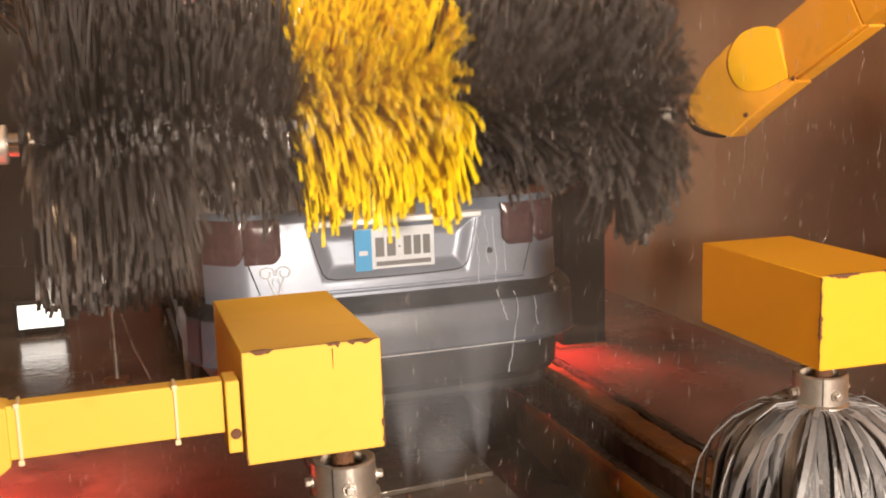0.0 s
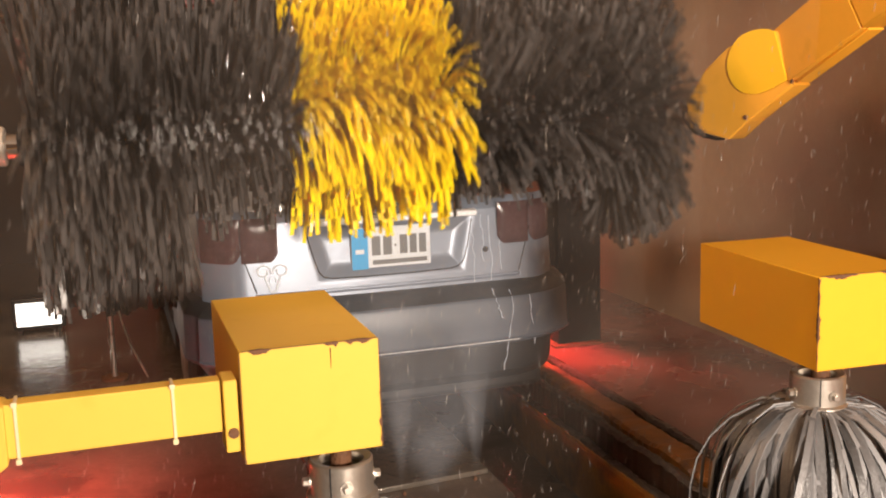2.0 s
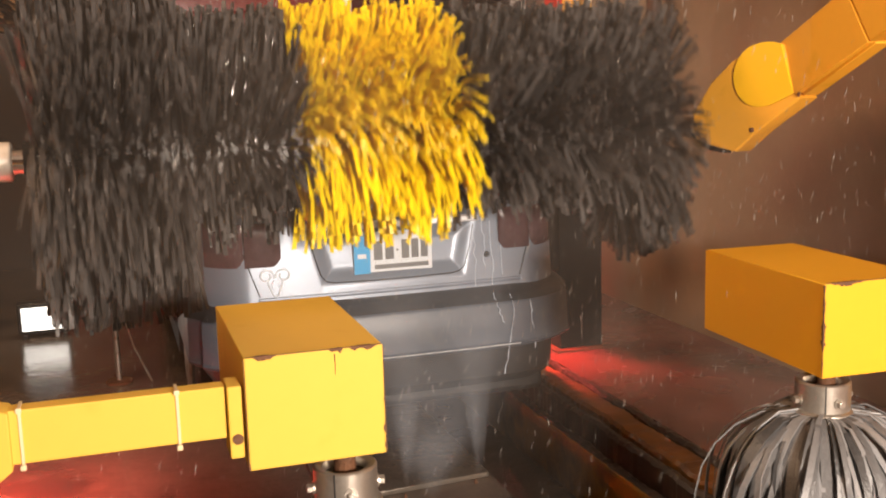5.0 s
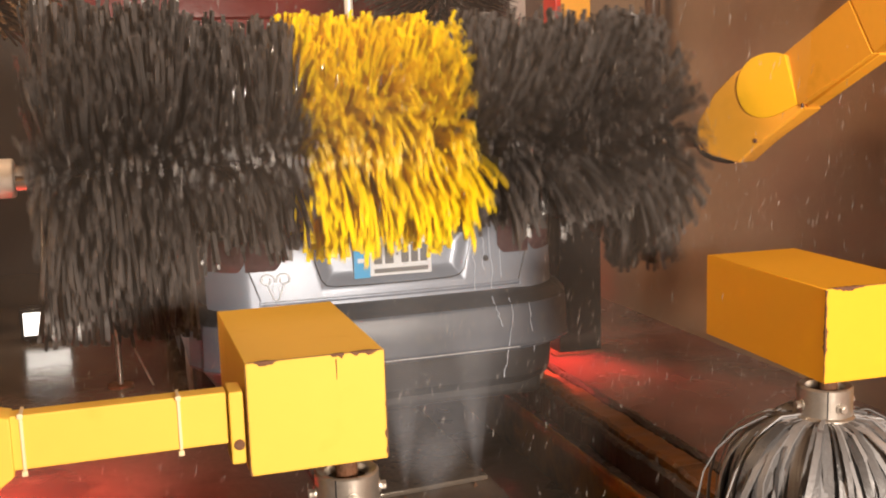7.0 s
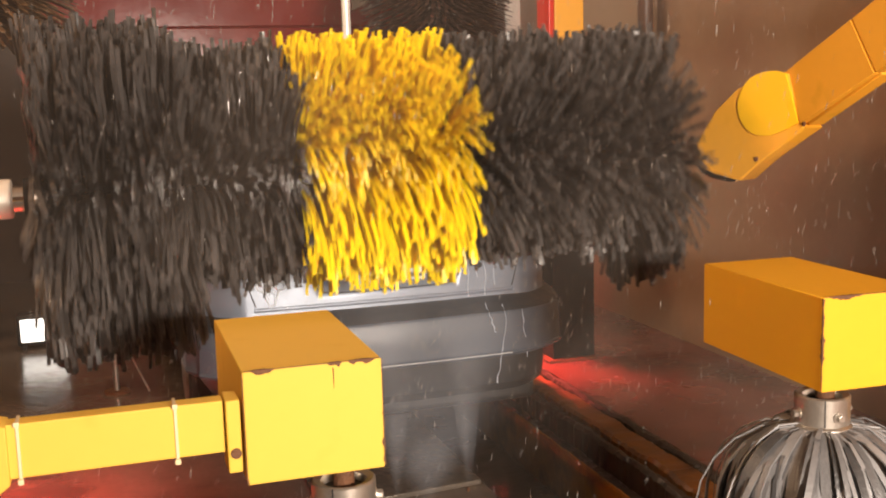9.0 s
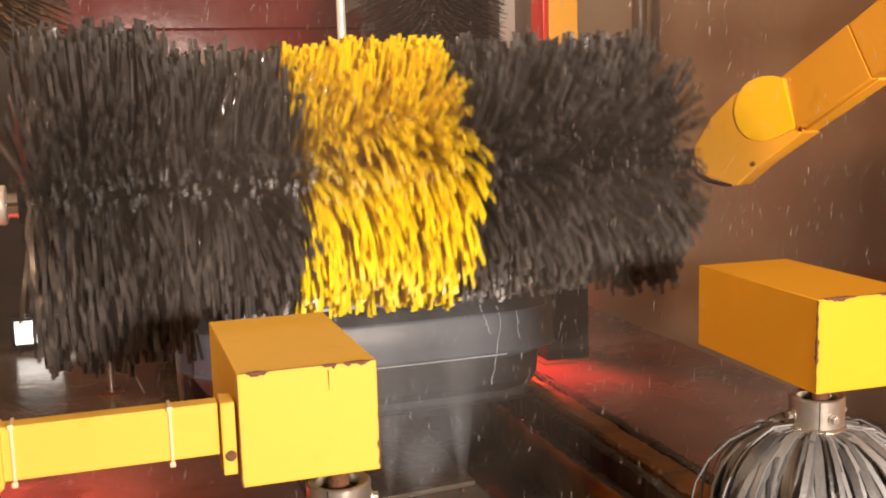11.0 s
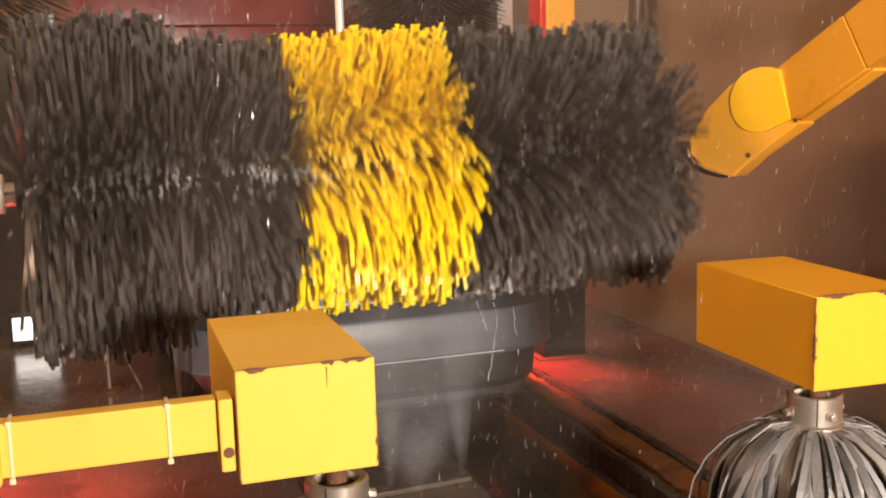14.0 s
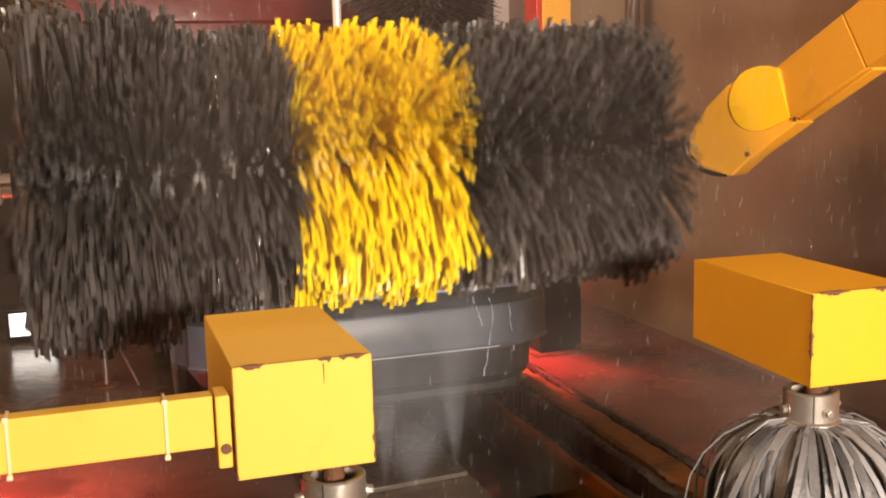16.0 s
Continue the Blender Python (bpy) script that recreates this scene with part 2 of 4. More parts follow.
def prism(poly, axis, a, c, bevel=0.0, bm=None):
    """A prism over a flat outline: axis 'x' takes (y, z), 'y' takes (x, z), 'z' takes (x, y)."""
    b = bmesh.new()
    put = {"x": lambda p, h: (h, p[0], p[1]), "y": lambda p, h: (p[0], h, p[1]), "z": lambda p, h: (p[0], p[1], h)}[axis]
    lo, hi = [b.verts.new(put(p, a)) for p in poly], [b.verts.new(put(p, c)) for p in poly]
    n = len(poly)
    b.faces.new(lo)
    b.faces.new(hi)
    for i in range(n):
        b.faces.new((lo[i], lo[(i + 1) % n], hi[(i + 1) % n], hi[i]))
    if bevel:
        bmesh.ops.bevel(b, geom=b.edges[:], offset=bevel, segments=2, profile=.5, affect="EDGES")
    return joined(bm, b)


def ribbons(rows, name):
    """Many bent strips in one mesh. A row: points, half width vectors, half thickness vectors."""
    verts, faces = [], []
    for pts, wid, thi in rows:
        base = len(verts)
        for p, w, h in zip(pts, wid, thi):
            verts += [p + w + h, p - w + h, p - w - h, p + w - h]
        for i in range(len(pts) - 1):
            a = base + 4 * i
            for k in range(4):
                faces.append((a + k, a + (k + 1) % 4, a + 4 + (k + 1) % 4, a + 4 + k))
        e = base + 4 * (len(pts) - 1)
        faces.append((e, e + 1, e + 2, e + 3))
    me = bpy.data.meshes.new(name)
    me.from_pydata([tuple(v) for v in verts], [], faces)
    me.validate()
    for p in me.polygons:
        p.use_smooth = True
    me.set_sharp_from_angle(angle=radians(50))
    return me


# ---- the wash bay ----
XL, XR, YB, YE, ZC = -2.6, 3.15, -4.2, 10.0, 3.7


def bay():
    ground = piece("floor", block(XL, 1.385, YB, YE, -.3, 0), CONCRETE, "wet dark concrete floor of the wash bay", "floor", kind="structure")
    piece("wheel_track", block(1.387, 1.847, YB, YE, -.4, -.24), LEDGE, "black wet wheel track sunk beside the floor", "track", kind="structure")
    piece("raised_floor", block(2.152, XR, YB, YE, -.3, .118), RED_FLOOR, "worn red painted raised floor, wet", "floor", kind="structure")
    # kerb of three worn steps between the track and the red floor
    rnd = random.Random(4)

    def worn(x0, x1, z0, z1, rag=1.0, n=640):
        b = bmesh.new()
        rows = []
        for i in range(n + 1):
            y = YB + (YE - YB) * i / n
            dx, dz = rag * (rnd.uniform(-.005, .005) + .012 * noise.noise(Vector((y * 4, x0, 1)))), rnd.uniform(-.005, .003) + .006 * noise.noise(Vector((y * 7, x0, 5)))
            dx2 = rag * (rnd.uniform(-.006, .006) + .016 * noise.noise(Vector((y * 5, x1, 9))))
            rows.append([b.verts.new(v) for v in ((x0 + dx, y, z0), (x0 + dx, y, z1 - .012 + dz), (x0 + min(.014, (x1 - x0) * .3) + dx, y, z1 + dz), (x1 - min(.014, (x1 - x0) * .3) + dx2, y, z1 + dz * .5), (x1 + dx2, y, z1 - .014), (x1 + dx2, y, z0))])
        for p, q in zip(rows, rows[1:]):
            for k in range(5):
                b.faces.new((p[k], p[k + 1], q[k + 1], q[k]))
        b.faces.new(rows[0])
        b.faces.new(rows[-1])
        return b

    kerb = tagged(new("kerb"), "worn yellow and black stepped kerb along the wheel track", "kerb", kind="structure")
    part("kerb_lip", worn(2.106, 2.150, -.2, .128), TRACK, kerb, "black rubber edging, torn")
    part("kerb_top", worn(1.975, 2.10, -.2, .120), KERB, kerb, "yellow painted step, paint worn through")
    part("kerb_face", worn(1.925, 1.973, -.2, .098), TRACK, kerb, "black rubber facing")
    part("kerb_step", worn(1.868, 1.923, -.3, .0), LEDGE, kerb, "wet grey ledge of the lower step")
    part("kerb_riser", worn(1.848, 1.866, -.3, .004, .12), RISER, kerb, "lower yellow painted riser, dirty and ragged")
    # walls with thickness, ceiling
    piece("wall_right", block(XR, XR + .2, YB, YE, -.2, ZC), WALL, "wet brown wall of the wash bay", "wall", kind="structure")
    piece("wall_left", block(XL - .2, XL, YB, YE, -.2, ZC), WALL_SHADE, "brown wall, its shade put into the dark colour", "wall", kind="structure")
    piece("wall_end", block(XL, XR, YE, YE + .2, -.2, ZC), WALL_SHADE, "end wall, its shade put into the dark colour", "wall", kind="structure")
    piece("wall_behind", block(XL, XR, YB - .2, YB, -.2, ZC), WALL, "brown wall behind the entrance", "wall", kind="structure")
    piece("ceiling", block(XL - .2, XR + .2, YB - .2, YE + .2, ZC, ZC + .15), CEIL, "dull sheet ceiling", "ceiling", kind="structure")


def bay_things():
    # bay post: black foot, yellow shaft, red edge
    post = thing("bay_post", "square yellow post with a red edge and a black foot", "post", (2.36, 5.05, .118))
    part("foot", block(-.1, .15, -.08, .08, 0, 1.25, .008), shader("matt_black_rubber", (.012, .011, .011), .85, vary=.2, bump=.2, spec=.1), post, "black rubber-covered foot")
    part("shaft", block(-.068, .1, -.08, .08, 1.252, 3.55, .008), YELLOW, post)
    part("edge_strip", block(-.1, -.07, -.08, .08, 1.252, 3.55, .004), glossy_red(), post, "red edge strip")
    part("base_plate", block(-.14, .14, -.12, .12, 0, .012, .003), RUST, post)
    # drain pipe on the wall
    pipe = thing("drain_pipe", "brown vertical pipe on the bay wall", "pipe", (3.06, 5.4, .118))
    part("tube", rod((0, 0, 1.6), (0, 0, 3.57), .045), PIPE, pipe)
    for z in (1.7, 3.1):
        part("clip", block(-.055, .09, -.055, .055, z, z + .03, .004), RUST, pipe)
    panel = thing("grey_wall_panel", "paler grey panel over the upper bay wall", "panel", (XR - .012, 7.0, .118))
    part("sheet", block(-.01, .012, -1.5, 2.0, 1.62, 3.4, .003), GREYWALL, panel)
    # red shutter at the far end
    red = thing("roller_shutter", "wet red roller shutter at the far end", "shutter", (1.1, YE - .06, 0))
    for i in range(6):
        part("panel", shutter_slat(), REDPANEL, red).location = (0, 0, .56 * i + .02)
    part("side_rail", block(-1.66, -1.58, -.05, .05, 0, 3.4, .006), DARK, red)
    part("side_rail", block(1.96, 2.04, -.05, .05, 0, 3.4, .006), DARK, red)
    # a white board, and a white block painted for a lit stretch of wall, up behind
    board = thing("white_board", "small white tilted board fixed to the red shutter", "board", (2.53, YE - .1, 2.50))
    part("sheet", prism([(-.16, -.1), (.1, .02), (.2, .2), (-.14, .16)], "y", -.01, .03, .004), WHITE, board)
    pale_block = thing("lit_wall_block", "white block in place of a lit stretch of wall", "box", (3.06, 7.6, 2.05))
    part("case", block(-.06, .0755, -.12, .12, -.3, .5, .01), WHITE, pale_block)
    # floodlight standing low at the far end
    flood = thing("floodlight", "bright white floodlight lying low on the wet floor", "lamp", (-.46, 7.05, 0))
    part("housing", block(-.16, .16, 0, .10, .03, .235, .012), DARK, flood)
    part("glass", block(-.135, .135, -.012, -.002, .055, .205, .003), LAMP_WHITE, flood, "glowing glass front")
    for x in (-.13, .11):
        part("foot", block(x, x + .02, -.03, .13, 0, .03, .003), DARK, flood)
    # thin pole with a slack wire beside the car
    pole = thing("marker_pole", "thin steel pole with a slack wire on the floor", "pole", (-.02, 5.75, 0))
    part("rod", rod((0, 0, 0), (0, 0, 1.3), .014), STEEL, pole)
    part("wire", tube([(.01, 0, .62), (.04, -.02, .4), (.09, -.05, .2), (.17, -.08, .01)], .005), STEEL, pole)
    part("foot", rod((0, 0, 0), (0, 0, .015), .07), RUST, pole)
    # added red lamp beside the kerb, under the post; the hood shapes its glow
    red_fill = thing("added_red_lamp", "added red lamp for the floor's glow, in a black hood on a kerb post", "lamp", (2.10, 5.0, .122))
    part("foot", block(-.04, .04, .05, .11, 0, .012, .002), DARK, red_fill)
    part("bracket", block(-.01, .01, .07, .085, .012, .50, .002), DARK, red_fill)
    part("hood", block(-.04, .082, -.07, .085, .50, .512, .002), DARK, red_fill)
    part("hood_skirt", block(.07, .082, -.07, .085, .36, .499), DARK, red_fill)
    part("hood_skirt", block(-.036, -.028, -.30, .085, .20, .499), DARK, red_fill)
    part("hood_front", block(-.027, .082, -.084, -.072, .395, .499), DARK, red_fill)
    part("lens", rod((0, 0, .472), (0, 0, .499), .020, seg=24), LAMP_RED, red_fill, "glowing red lens")
    # added lamp for the red spot; its plate blocks light towards the riser
    spot = thing("added_red_spot", "tiny added red lamp for the red spot on the kerb's face", "lamp", (1.90, 4.86, .085))
    part("stem", rod((-.0, 0, .012), (.026, 0, .012), .005), DARK, spot)
    part("guard", block(-.022, -.016, -.36, .06, -.083, -.045, .001), DARK, spot, "black plate keeping the added red light off the riser")
    part("lens", rod((-.012, 0, .0), (-.012, 0, .014), .010, seg=16), LAMP_RED, spot, "glowing red lens")
    red_fill_left = thing("added_red_lamp", "small added red lamp, out of view, on a black floor bracket", "lamp", (-.60, 3.95, 0))
    part("bracket", block(-.12, -.10, -.03, .03, .0, .37, .004), DARK, red_fill_left)
    part("lens", rod((0, .0, .31), (0, .0, .355), .03, seg=24), LAMP_RED, red_fill_left, "glowing red lens")
    part("hood", block(-.12, .10, -.10, .10, .357, .37, .003), DARK, red_fill_left)
    for x0, x1, y0, y1 in ((.09, .10, -.10, .10), (-.099, -.09, -.10, .10), (-.089, .089, .09, .10), (-.089, .089, -.10, -.09)):
        part("hood_skirt", block(x0, x1, y0, y1, .262, .356), DARK, red_fill_left)
    # nozzle bar on the floor
    for x, y in ((1.0, 3.62), (1.30, 3.655)):
        noz = thing("spray_nozzle", "small brass spray nozzle on the floor", "nozzle", (x, y, 0), group="spray nozzles")
        part("body", rod((0, 0, 0), (0, 0, .010), .007, bevel=.002), RUST, noz)
        part("tip", rod((0, 0, .010), (0, 0, .016), .004, .003), RUST, noz)
    hatch = thing("floor_plate", "wet steel cover plate lying in the floor", "plate", (1.0, 3.69, 0))
    part("sheet", prism([(-.30, -.05), (.37, .01), (.37, 1.0), (-.30, 1.0)], "z", .001, .022, .004), shader("wet_plate", (.17, .145, .12), .2, metal=.4, vary=.4, scale=3, bump=.25, bump_scale=25, dirt=(.04, .03, .025), dirt_amount=.3, dirt_scale=3), hatch)


def glossy_red():
    return shader("red_edge_paint", (.62, .03, .012), .3, vary=.1, bump=.05)


def shutter_slat(cache=[]):
    if not cache:
        b = bmesh.new()
        prof = [(-.01, .0), (.008, .012), (.010, .28), (.008, .545), (-.01, .557)]
        a = [b.verts.new((-1.58, -p[0], p[1])) for p in prof]
        c = [b.verts.new((1.96, -p[0], p[1])) for p in prof]
        for i in range(4):
            b.faces.new((a[i], a[i + 1], c[i + 1], c[i]))
        a2 = [b.verts.new((-1.58, -p[0] + .012, p[1])) for p in prof]
        c2 = [b.verts.new((1.96, -p[0] + .012, p[1])) for p in prof]
        for i in range(4):
            b.faces.new((a2[i], a2[i + 1], c2[i + 1], c2[i]))
        for u, v in ((a, a2), (c, c2)):
            b.faces.new(u + v[::-1])
        b.faces.new((a[0], a2[0], c2[0], c[0]))
        b.faces.new((a[4], a2[4], c2[4], c[4]))
        cache.append(smooth(mesh_of(b, "slat"), 30))
    return cache[0]


# ---- the car ----
def car_bow(u):
    a = abs(u)
    return .05 * a * a + (4.0 * (a - .585) ** 2 if a > .585 else 0)


def bumper_bow(u):
    a = abs(u)
    return .04 * a * a + (2.6 * (a - .50) ** 2 if a > .50 else 0)


def make_car():
    car = thing("car", "silver-grey saloon car seen from behind, wet, under the wash brush", "car", (1.095, 4.02, 0))
    # body shell: sections along the car, v, half width, bottom, shoulder, top half width, top
    secs = [(.14, .74, .42, .93, .62, 1.02), (.22, .80, .30, .96, .66, 1.055), (.60, .835, .26, .985, .68, 1.07), (.85, .84, .24, .99, .655, 1.09), (1.05, .845, .24, .99, .61, 1.22),
            (1.40, .85, .24, .99, .555, 1.385), (1.9, .85, .24, .985, .545, 1.43), (2.6, .85, .24, .975, .545, 1.41), (3.0, .845, .24, .96, .60, 1.2), (3.35, .84, .24, .93, .66, .99), (4.0, .82, .26, .85, .64, .9), (4.3, .72, .34, .74, .55, .80)]
    b = bmesh.new()
    rings = []
    for v, w, zb, zs, wt, zt in [(q[0], q[1] * .935, *q[2:4], q[4] * .96, q[5]) for q in secs]:
        half = [(0, zb), (w * .9, zb), (w * .985, zb + .1), (w, zb + .3), (w * .995, zs - .14), (w * .965, zs - .02), (w * .94, zs + .005), (wt + .02, zt - .03), (wt - .05, zt), (wt * .5, zt + .018), (0, zt + .022)]
        ring = half + [(-x, z) for x, z in half[-2:0:-1]]
        rings.append([b.verts.new((x, v, z)) for x, z in ring])
    n = len(rings[0])
    for p, q in zip(rings, rings[1:]):
        for k in range(n):
            b.faces.new((p[k], p[(k + 1) % n], q[(k + 1) % n], q[k]))
    b.faces.new(rings[0])
    b.faces.new(rings[-1])
    part("body", b, CARPAINT, car, angle=45)
    # windows
    b = bmesh.new()
    b.faces.new([b.verts.new(p) for p in ((-.58, .86, 1.118), (.58, .86, 1.118), (.50, 1.36, 1.392), (-.50, 1.36, 1.392))])
    bmesh.ops.solidify(b, geom=b.faces[:], thickness=.012)
    part("rear_window", b, GLASS, car, "dark wet rear window")
    b = bmesh.new()
    b.faces.new([b.verts.new(p) for p in ((-.56, 3.33, 1.02), (.56, 3.33, 1.02), (.50, 2.72, 1.39), (-.50, 2.72, 1.39))])
    bmesh.ops.solidify(b, geom=b.faces[:], thickness=-.02)
    part("windscreen", b, GLASS, car)
    for s in (-1, 1):
        for y0, y1, y2, y3 in ((1.15, 1.95, 1.9, 1.42), (2.0, 2.9, 2.6, 1.96)):
            b = bmesh.new()
            b.faces.new([b.verts.new(p) for p in ((s * .775, y0, 1.005), (s * .775, y1, 1.0), (s * .585, y2, 1.375), (s * .585, y3, 1.365))])
            bmesh.ops.solidify(b, geom=b.faces[:], thickness=.02)
            part("side_window", b, GLASS, car)

    # rear fascia: boot lid and wings in one pressing with a recess and shut lines
    def seam_u(z):
        return .555 + (z - .753) * .32

    def fascia_depth(u, z):
        d = car_bow(u) + (z - .85) * .10 + .35 * max(0, z - 1.02) ** 1.0
        k = (z - .78) / .224
        edge = .30 + .054 * k
        inside = min(edge - abs(u), z - .78, 1.0 - z)
        d += .026 * (lambda k: k * k * (3 - 2 * k))(min(1, max(0, (inside + .015) / .085)))
        if abs(u) < .56 and abs(z - .735) < .006:
            d += .008
        return d

    nu, nz = 280, 72
    b = bmesh.new()
    grid = [[b.verts.new((u, fascia_depth(u, z), z)) for u in [-.755 + 1.51 * i / nu for i in range(nu + 1)]] for z in [.66 + .41 * j / nz for j in range(nz + 1)]]
    for j in range(nz):
        for i in range(nu):
            b.faces.new((grid[j][i], grid[j][i + 1], grid[j + 1][i + 1], grid[j + 1][i]))
    boot = part("boot_lid", b, CARPAINT, car, "silver boot lid with a number plate recess", angle=45)
    part("handle_strip", block(-.36, .362, -.028, .02, 1.0, 1.026, .006), STRIP_PALE, boot, "bright pale strip over the plate")
    for sd in (-1, 1):
        part("shut_line", tube([(sd * seam_u(z), fascia_depth(seam_u(z), z) - .0005, z) for z in [.75 + .31 * k / 14 for k in range(15)]], .0028, 6), DARK, boot, "dark shut line")
    # black tube puts in the shade of the groove round the recess
    part("recess_line", tube([(x, fascia_depth(x, z) - .001, z) for x, z in ((-.35, .985), (-.325, .88), (-.305, .815), (-.285, .792), (-.25, .785), (-.1, .782), (.1, .782), (.25, .785), (.285, .792), (.308, .815), (.328, .88), (.352, .985))], .0026, 6), DARK, boot, "dark line round the recess, its groove's shade painted in")
    # plate with bars for its characters
    plate = part("number_plate", block(-.1675, .1675, .012, .02, .806, .978, .004), PLATE, boot, "white number plate with a blue end")
    part("blue_band", block(-.166, -.098, .0095, .0115, .808, .976), PLATE_BLUE, plate)
    for x0, x1 in ((-.082, -.046), (-.034, .002), (.036, .068), (.078, .108), (.118, .148)):
        part("dark_bar", block(x0, x1, .0095, .0115, .862, .94), INK, plate)
    part("dark_bar", block(.014, .022, .0095, .0115, .895, .903), INK, plate)
    part("dark_bar", block(-.08, .15, .0095, .0115, .824, .842), INK, plate)
    part("pale_bar", block(-.15, -.115, .0085, .0094, .872, .89), PLATE, plate)
    part("lock", rod((.406, car_bow(.406) - .006, .851), (.406, car_bow(.406) + .01, .851), .013, bevel=.003), DARK, boot, "round boot lock")
    # faint badge and decal
    part("badge", tube([(-.02, -.012, 1.04), (.0, -.014, 1.065), (.02, -.012, 1.04), (.03, -.012, 1.06)], .004), CHROME, boot)
    # ram's head outline: two curled horns and a narrowing face
    def on_boot(pts):
        return [(x, fascia_depth(x, z) - .004, z) for x, z in pts]

    for sd in (-1, 1):
        horn = []
        for k in range(22):
            a = radians(200 - 20 * k)
            rr = .030 - .0008 * k
            horn.append((-.490 + sd * (.034 - rr * math.cos(a) * 1.05 * -1), .832 + rr * math.sin(a) * .95))
        part("decal", tube(on_boot(horn), .0042, 6), DECAL, boot, "white outline sticker")
        face = [(-.490 + sd * w, z) for w, z in ((.030, .812), (.026, .795), (.017, .775), (.012, .757), (.0, .750))]
        part("decal", tube(on_boot(face), .0042, 6), DECAL, boot)
        part("decal", tube(on_boot([(-.490 + sd * w, z) for w, z in ((.006, .812), (.014, .800), (.010, .785))]), .0022, 6), DECAL, boot)
    # water threads down the boot
    for u, z0, z1 in ((.352, 1.0, .72), (.43, .99, .72), (.395, 1.0, .80), (.47, .98, .76)):
        rnd = random.Random(int(u * 1000))
        line = [(u + rnd.uniform(-.006, .006), 0, z0 + (z1 - z0) * k / 8) for k in range(9)]
        part("water_thread", tube([(x, fascia_depth(x, z) - .001, z) for x, _, z in line], [rnd.uniform(.0014, .003) for _ in line], 6), WATER, boot)
    # lamps, two lenses each side
    for s in (-1, 1):
        def lens(u0, u1, z0, z1, name, mat):
            bb = bmesh.new()
            g = [[bb.verts.new((s * u, fascia_depth(u, .85) - .012 + .012 * max(abs(i / 5 - 1), abs(j / 4 - 1)) ** 4, max(z, z0 + .035 * max(0, 1 - (u - u0) / .035) ** 2))) for i, u in enumerate([u0 + (u1 - u0) * i / 10 for i in range(11)])] for j, z in enumerate([z0 + (z1 - z0) * j / 8 for j in range(9)])]
            for j in range(8):
                for i in range(10):
                    bb.faces.new((g[j][i], g[j][i + 1], g[j + 1][i + 1], g[j + 1][i]))
            bmesh.ops.solidify(bb, geom=bb.faces[:], thickness=.02)
            return part(name, bb, mat, car, "dull red tail lamp lens")
        lens(.462, .606, .868, 1.045, "tail_lamp", REDLAMP)
        lens(.609, .752, .868, 1.045, "tail_lamp", REDLAMP)

    # bumper swept round the corners
    path = []
    for k in range(-40, 41):
        u = .712 * k / 40
        path.append((u, bumper_bow(u) - .0, Vector((0, -1))))
    base_v = path[-1][1]
    arc = []
    for k in range(1, 13):
        a = radians(55 + 35 * k / 12 * 1.0)
        arc.append((.712 + .075 * (math.sin(a) - math.sin(radians(40))) / (1 - math.sin(radians(40))), base_v + .012 * k + .001 * k * k))
    for k in range(1, 6):
        arc.append((.787 + .004, base_v + .30 + .08 * k))
    full = [(-x, v) for x, v in arc[::-1]] + [(x, v) for x, v, _ in path] + arc
    prof = [(-.015, .715), (.06, .705), (.108, .676), (.121, .664), (.126, .655), (.128, .54), (.130, .497), (.138, .488), (.130, .478), (.095, .468), (.09, .462)]

    def swept(profile):
        bb = bmesh.new()
        rows = []
        for i, (x, v) in enumerate(full):
            p, q = full[max(i - 1, 0)], full[min(i + 1, len(full) - 1)]
            t = Vector((q[0] - p[0], q[1] - p[1])).normalized()
            k = 1 if abs(x) < .715 else max(.22, 1 - (abs(x) - .715) * 9)
            rows.append([bb.verts.new((x + t.y * d * k, v - t.x * d * k, z)) for d, z in profile])
        for p, q in zip(rows, rows[1:]):
            for k in range(len(profile) - 1):
                bb.faces.new((p[k], p[k + 1], q[k + 1], q[k]))
        return bb

    b = swept(prof)
    low = [(.09, .463), (.088, .40), (.075, .34), (.04, .30), (.0, .30)]
    bv = bmesh.new()
    rings = []
    for u in [-.72 + 1.44 * k / 40 for k in range(41)]:
        rings.append([bv.verts.new((u, bumper_bow(u) - d, z)) for d, z in low])
    for p, q in zip(rings, rings[1:]):
        for k in range(len(low) - 1):
            bv.faces.new((p[k], p[k + 1], q[k + 1], q[k]))
    part("valance", bv, DARK, car, "black valance under the bumper")
    bump = part("bumper", b, BUMPER, car, "grey plastic rear bumper, wet", angle=35)
    # dark band laid over the bumper's top in place of the shade there
    part("step_pad", swept([(-.02, .7195), (.06, .7095), (.109, .6805), (.1235, .667)]), shader("bumper_top_shade", (.030, .032, .036), .45, vary=.3, scale=8, bump=.2), bump, "dark band on the bumper's top, shade put into its colour", angle=35)
    # thin pale tube paints the highlight that runs along the crease
    crease = tube([(u, bumper_bow(u) - .1405, .487) for u in [-.5 + 1.0 * k / 40 for k in range(41)]], .0022, 6)
    part("crease", crease, STRIP_PALE, bump, "crease with its highlight painted as a pale line")
    rnd = random.Random(9)
    for u, z0, z1, lean in ((.40, .70, .58, .03), (.475, .69, .36, -.05), (.56, .68, .45, .02), (.68, .69, .52, -.02)):
        line = []
        for k in range(12):
            f = k / 11
            z = z0 + (z1 - z0) * f
            uu = u + lean * f * f + rnd.uniform(-.005, .005)
            line.append((uu, bumper_bow(uu) - .133 + (.05 * max(0, (z - .655) / .05)), z))
        part("water_thread", tube(line, [rnd.uniform(.001, .003) for _ in line], 6), WATER, bump)
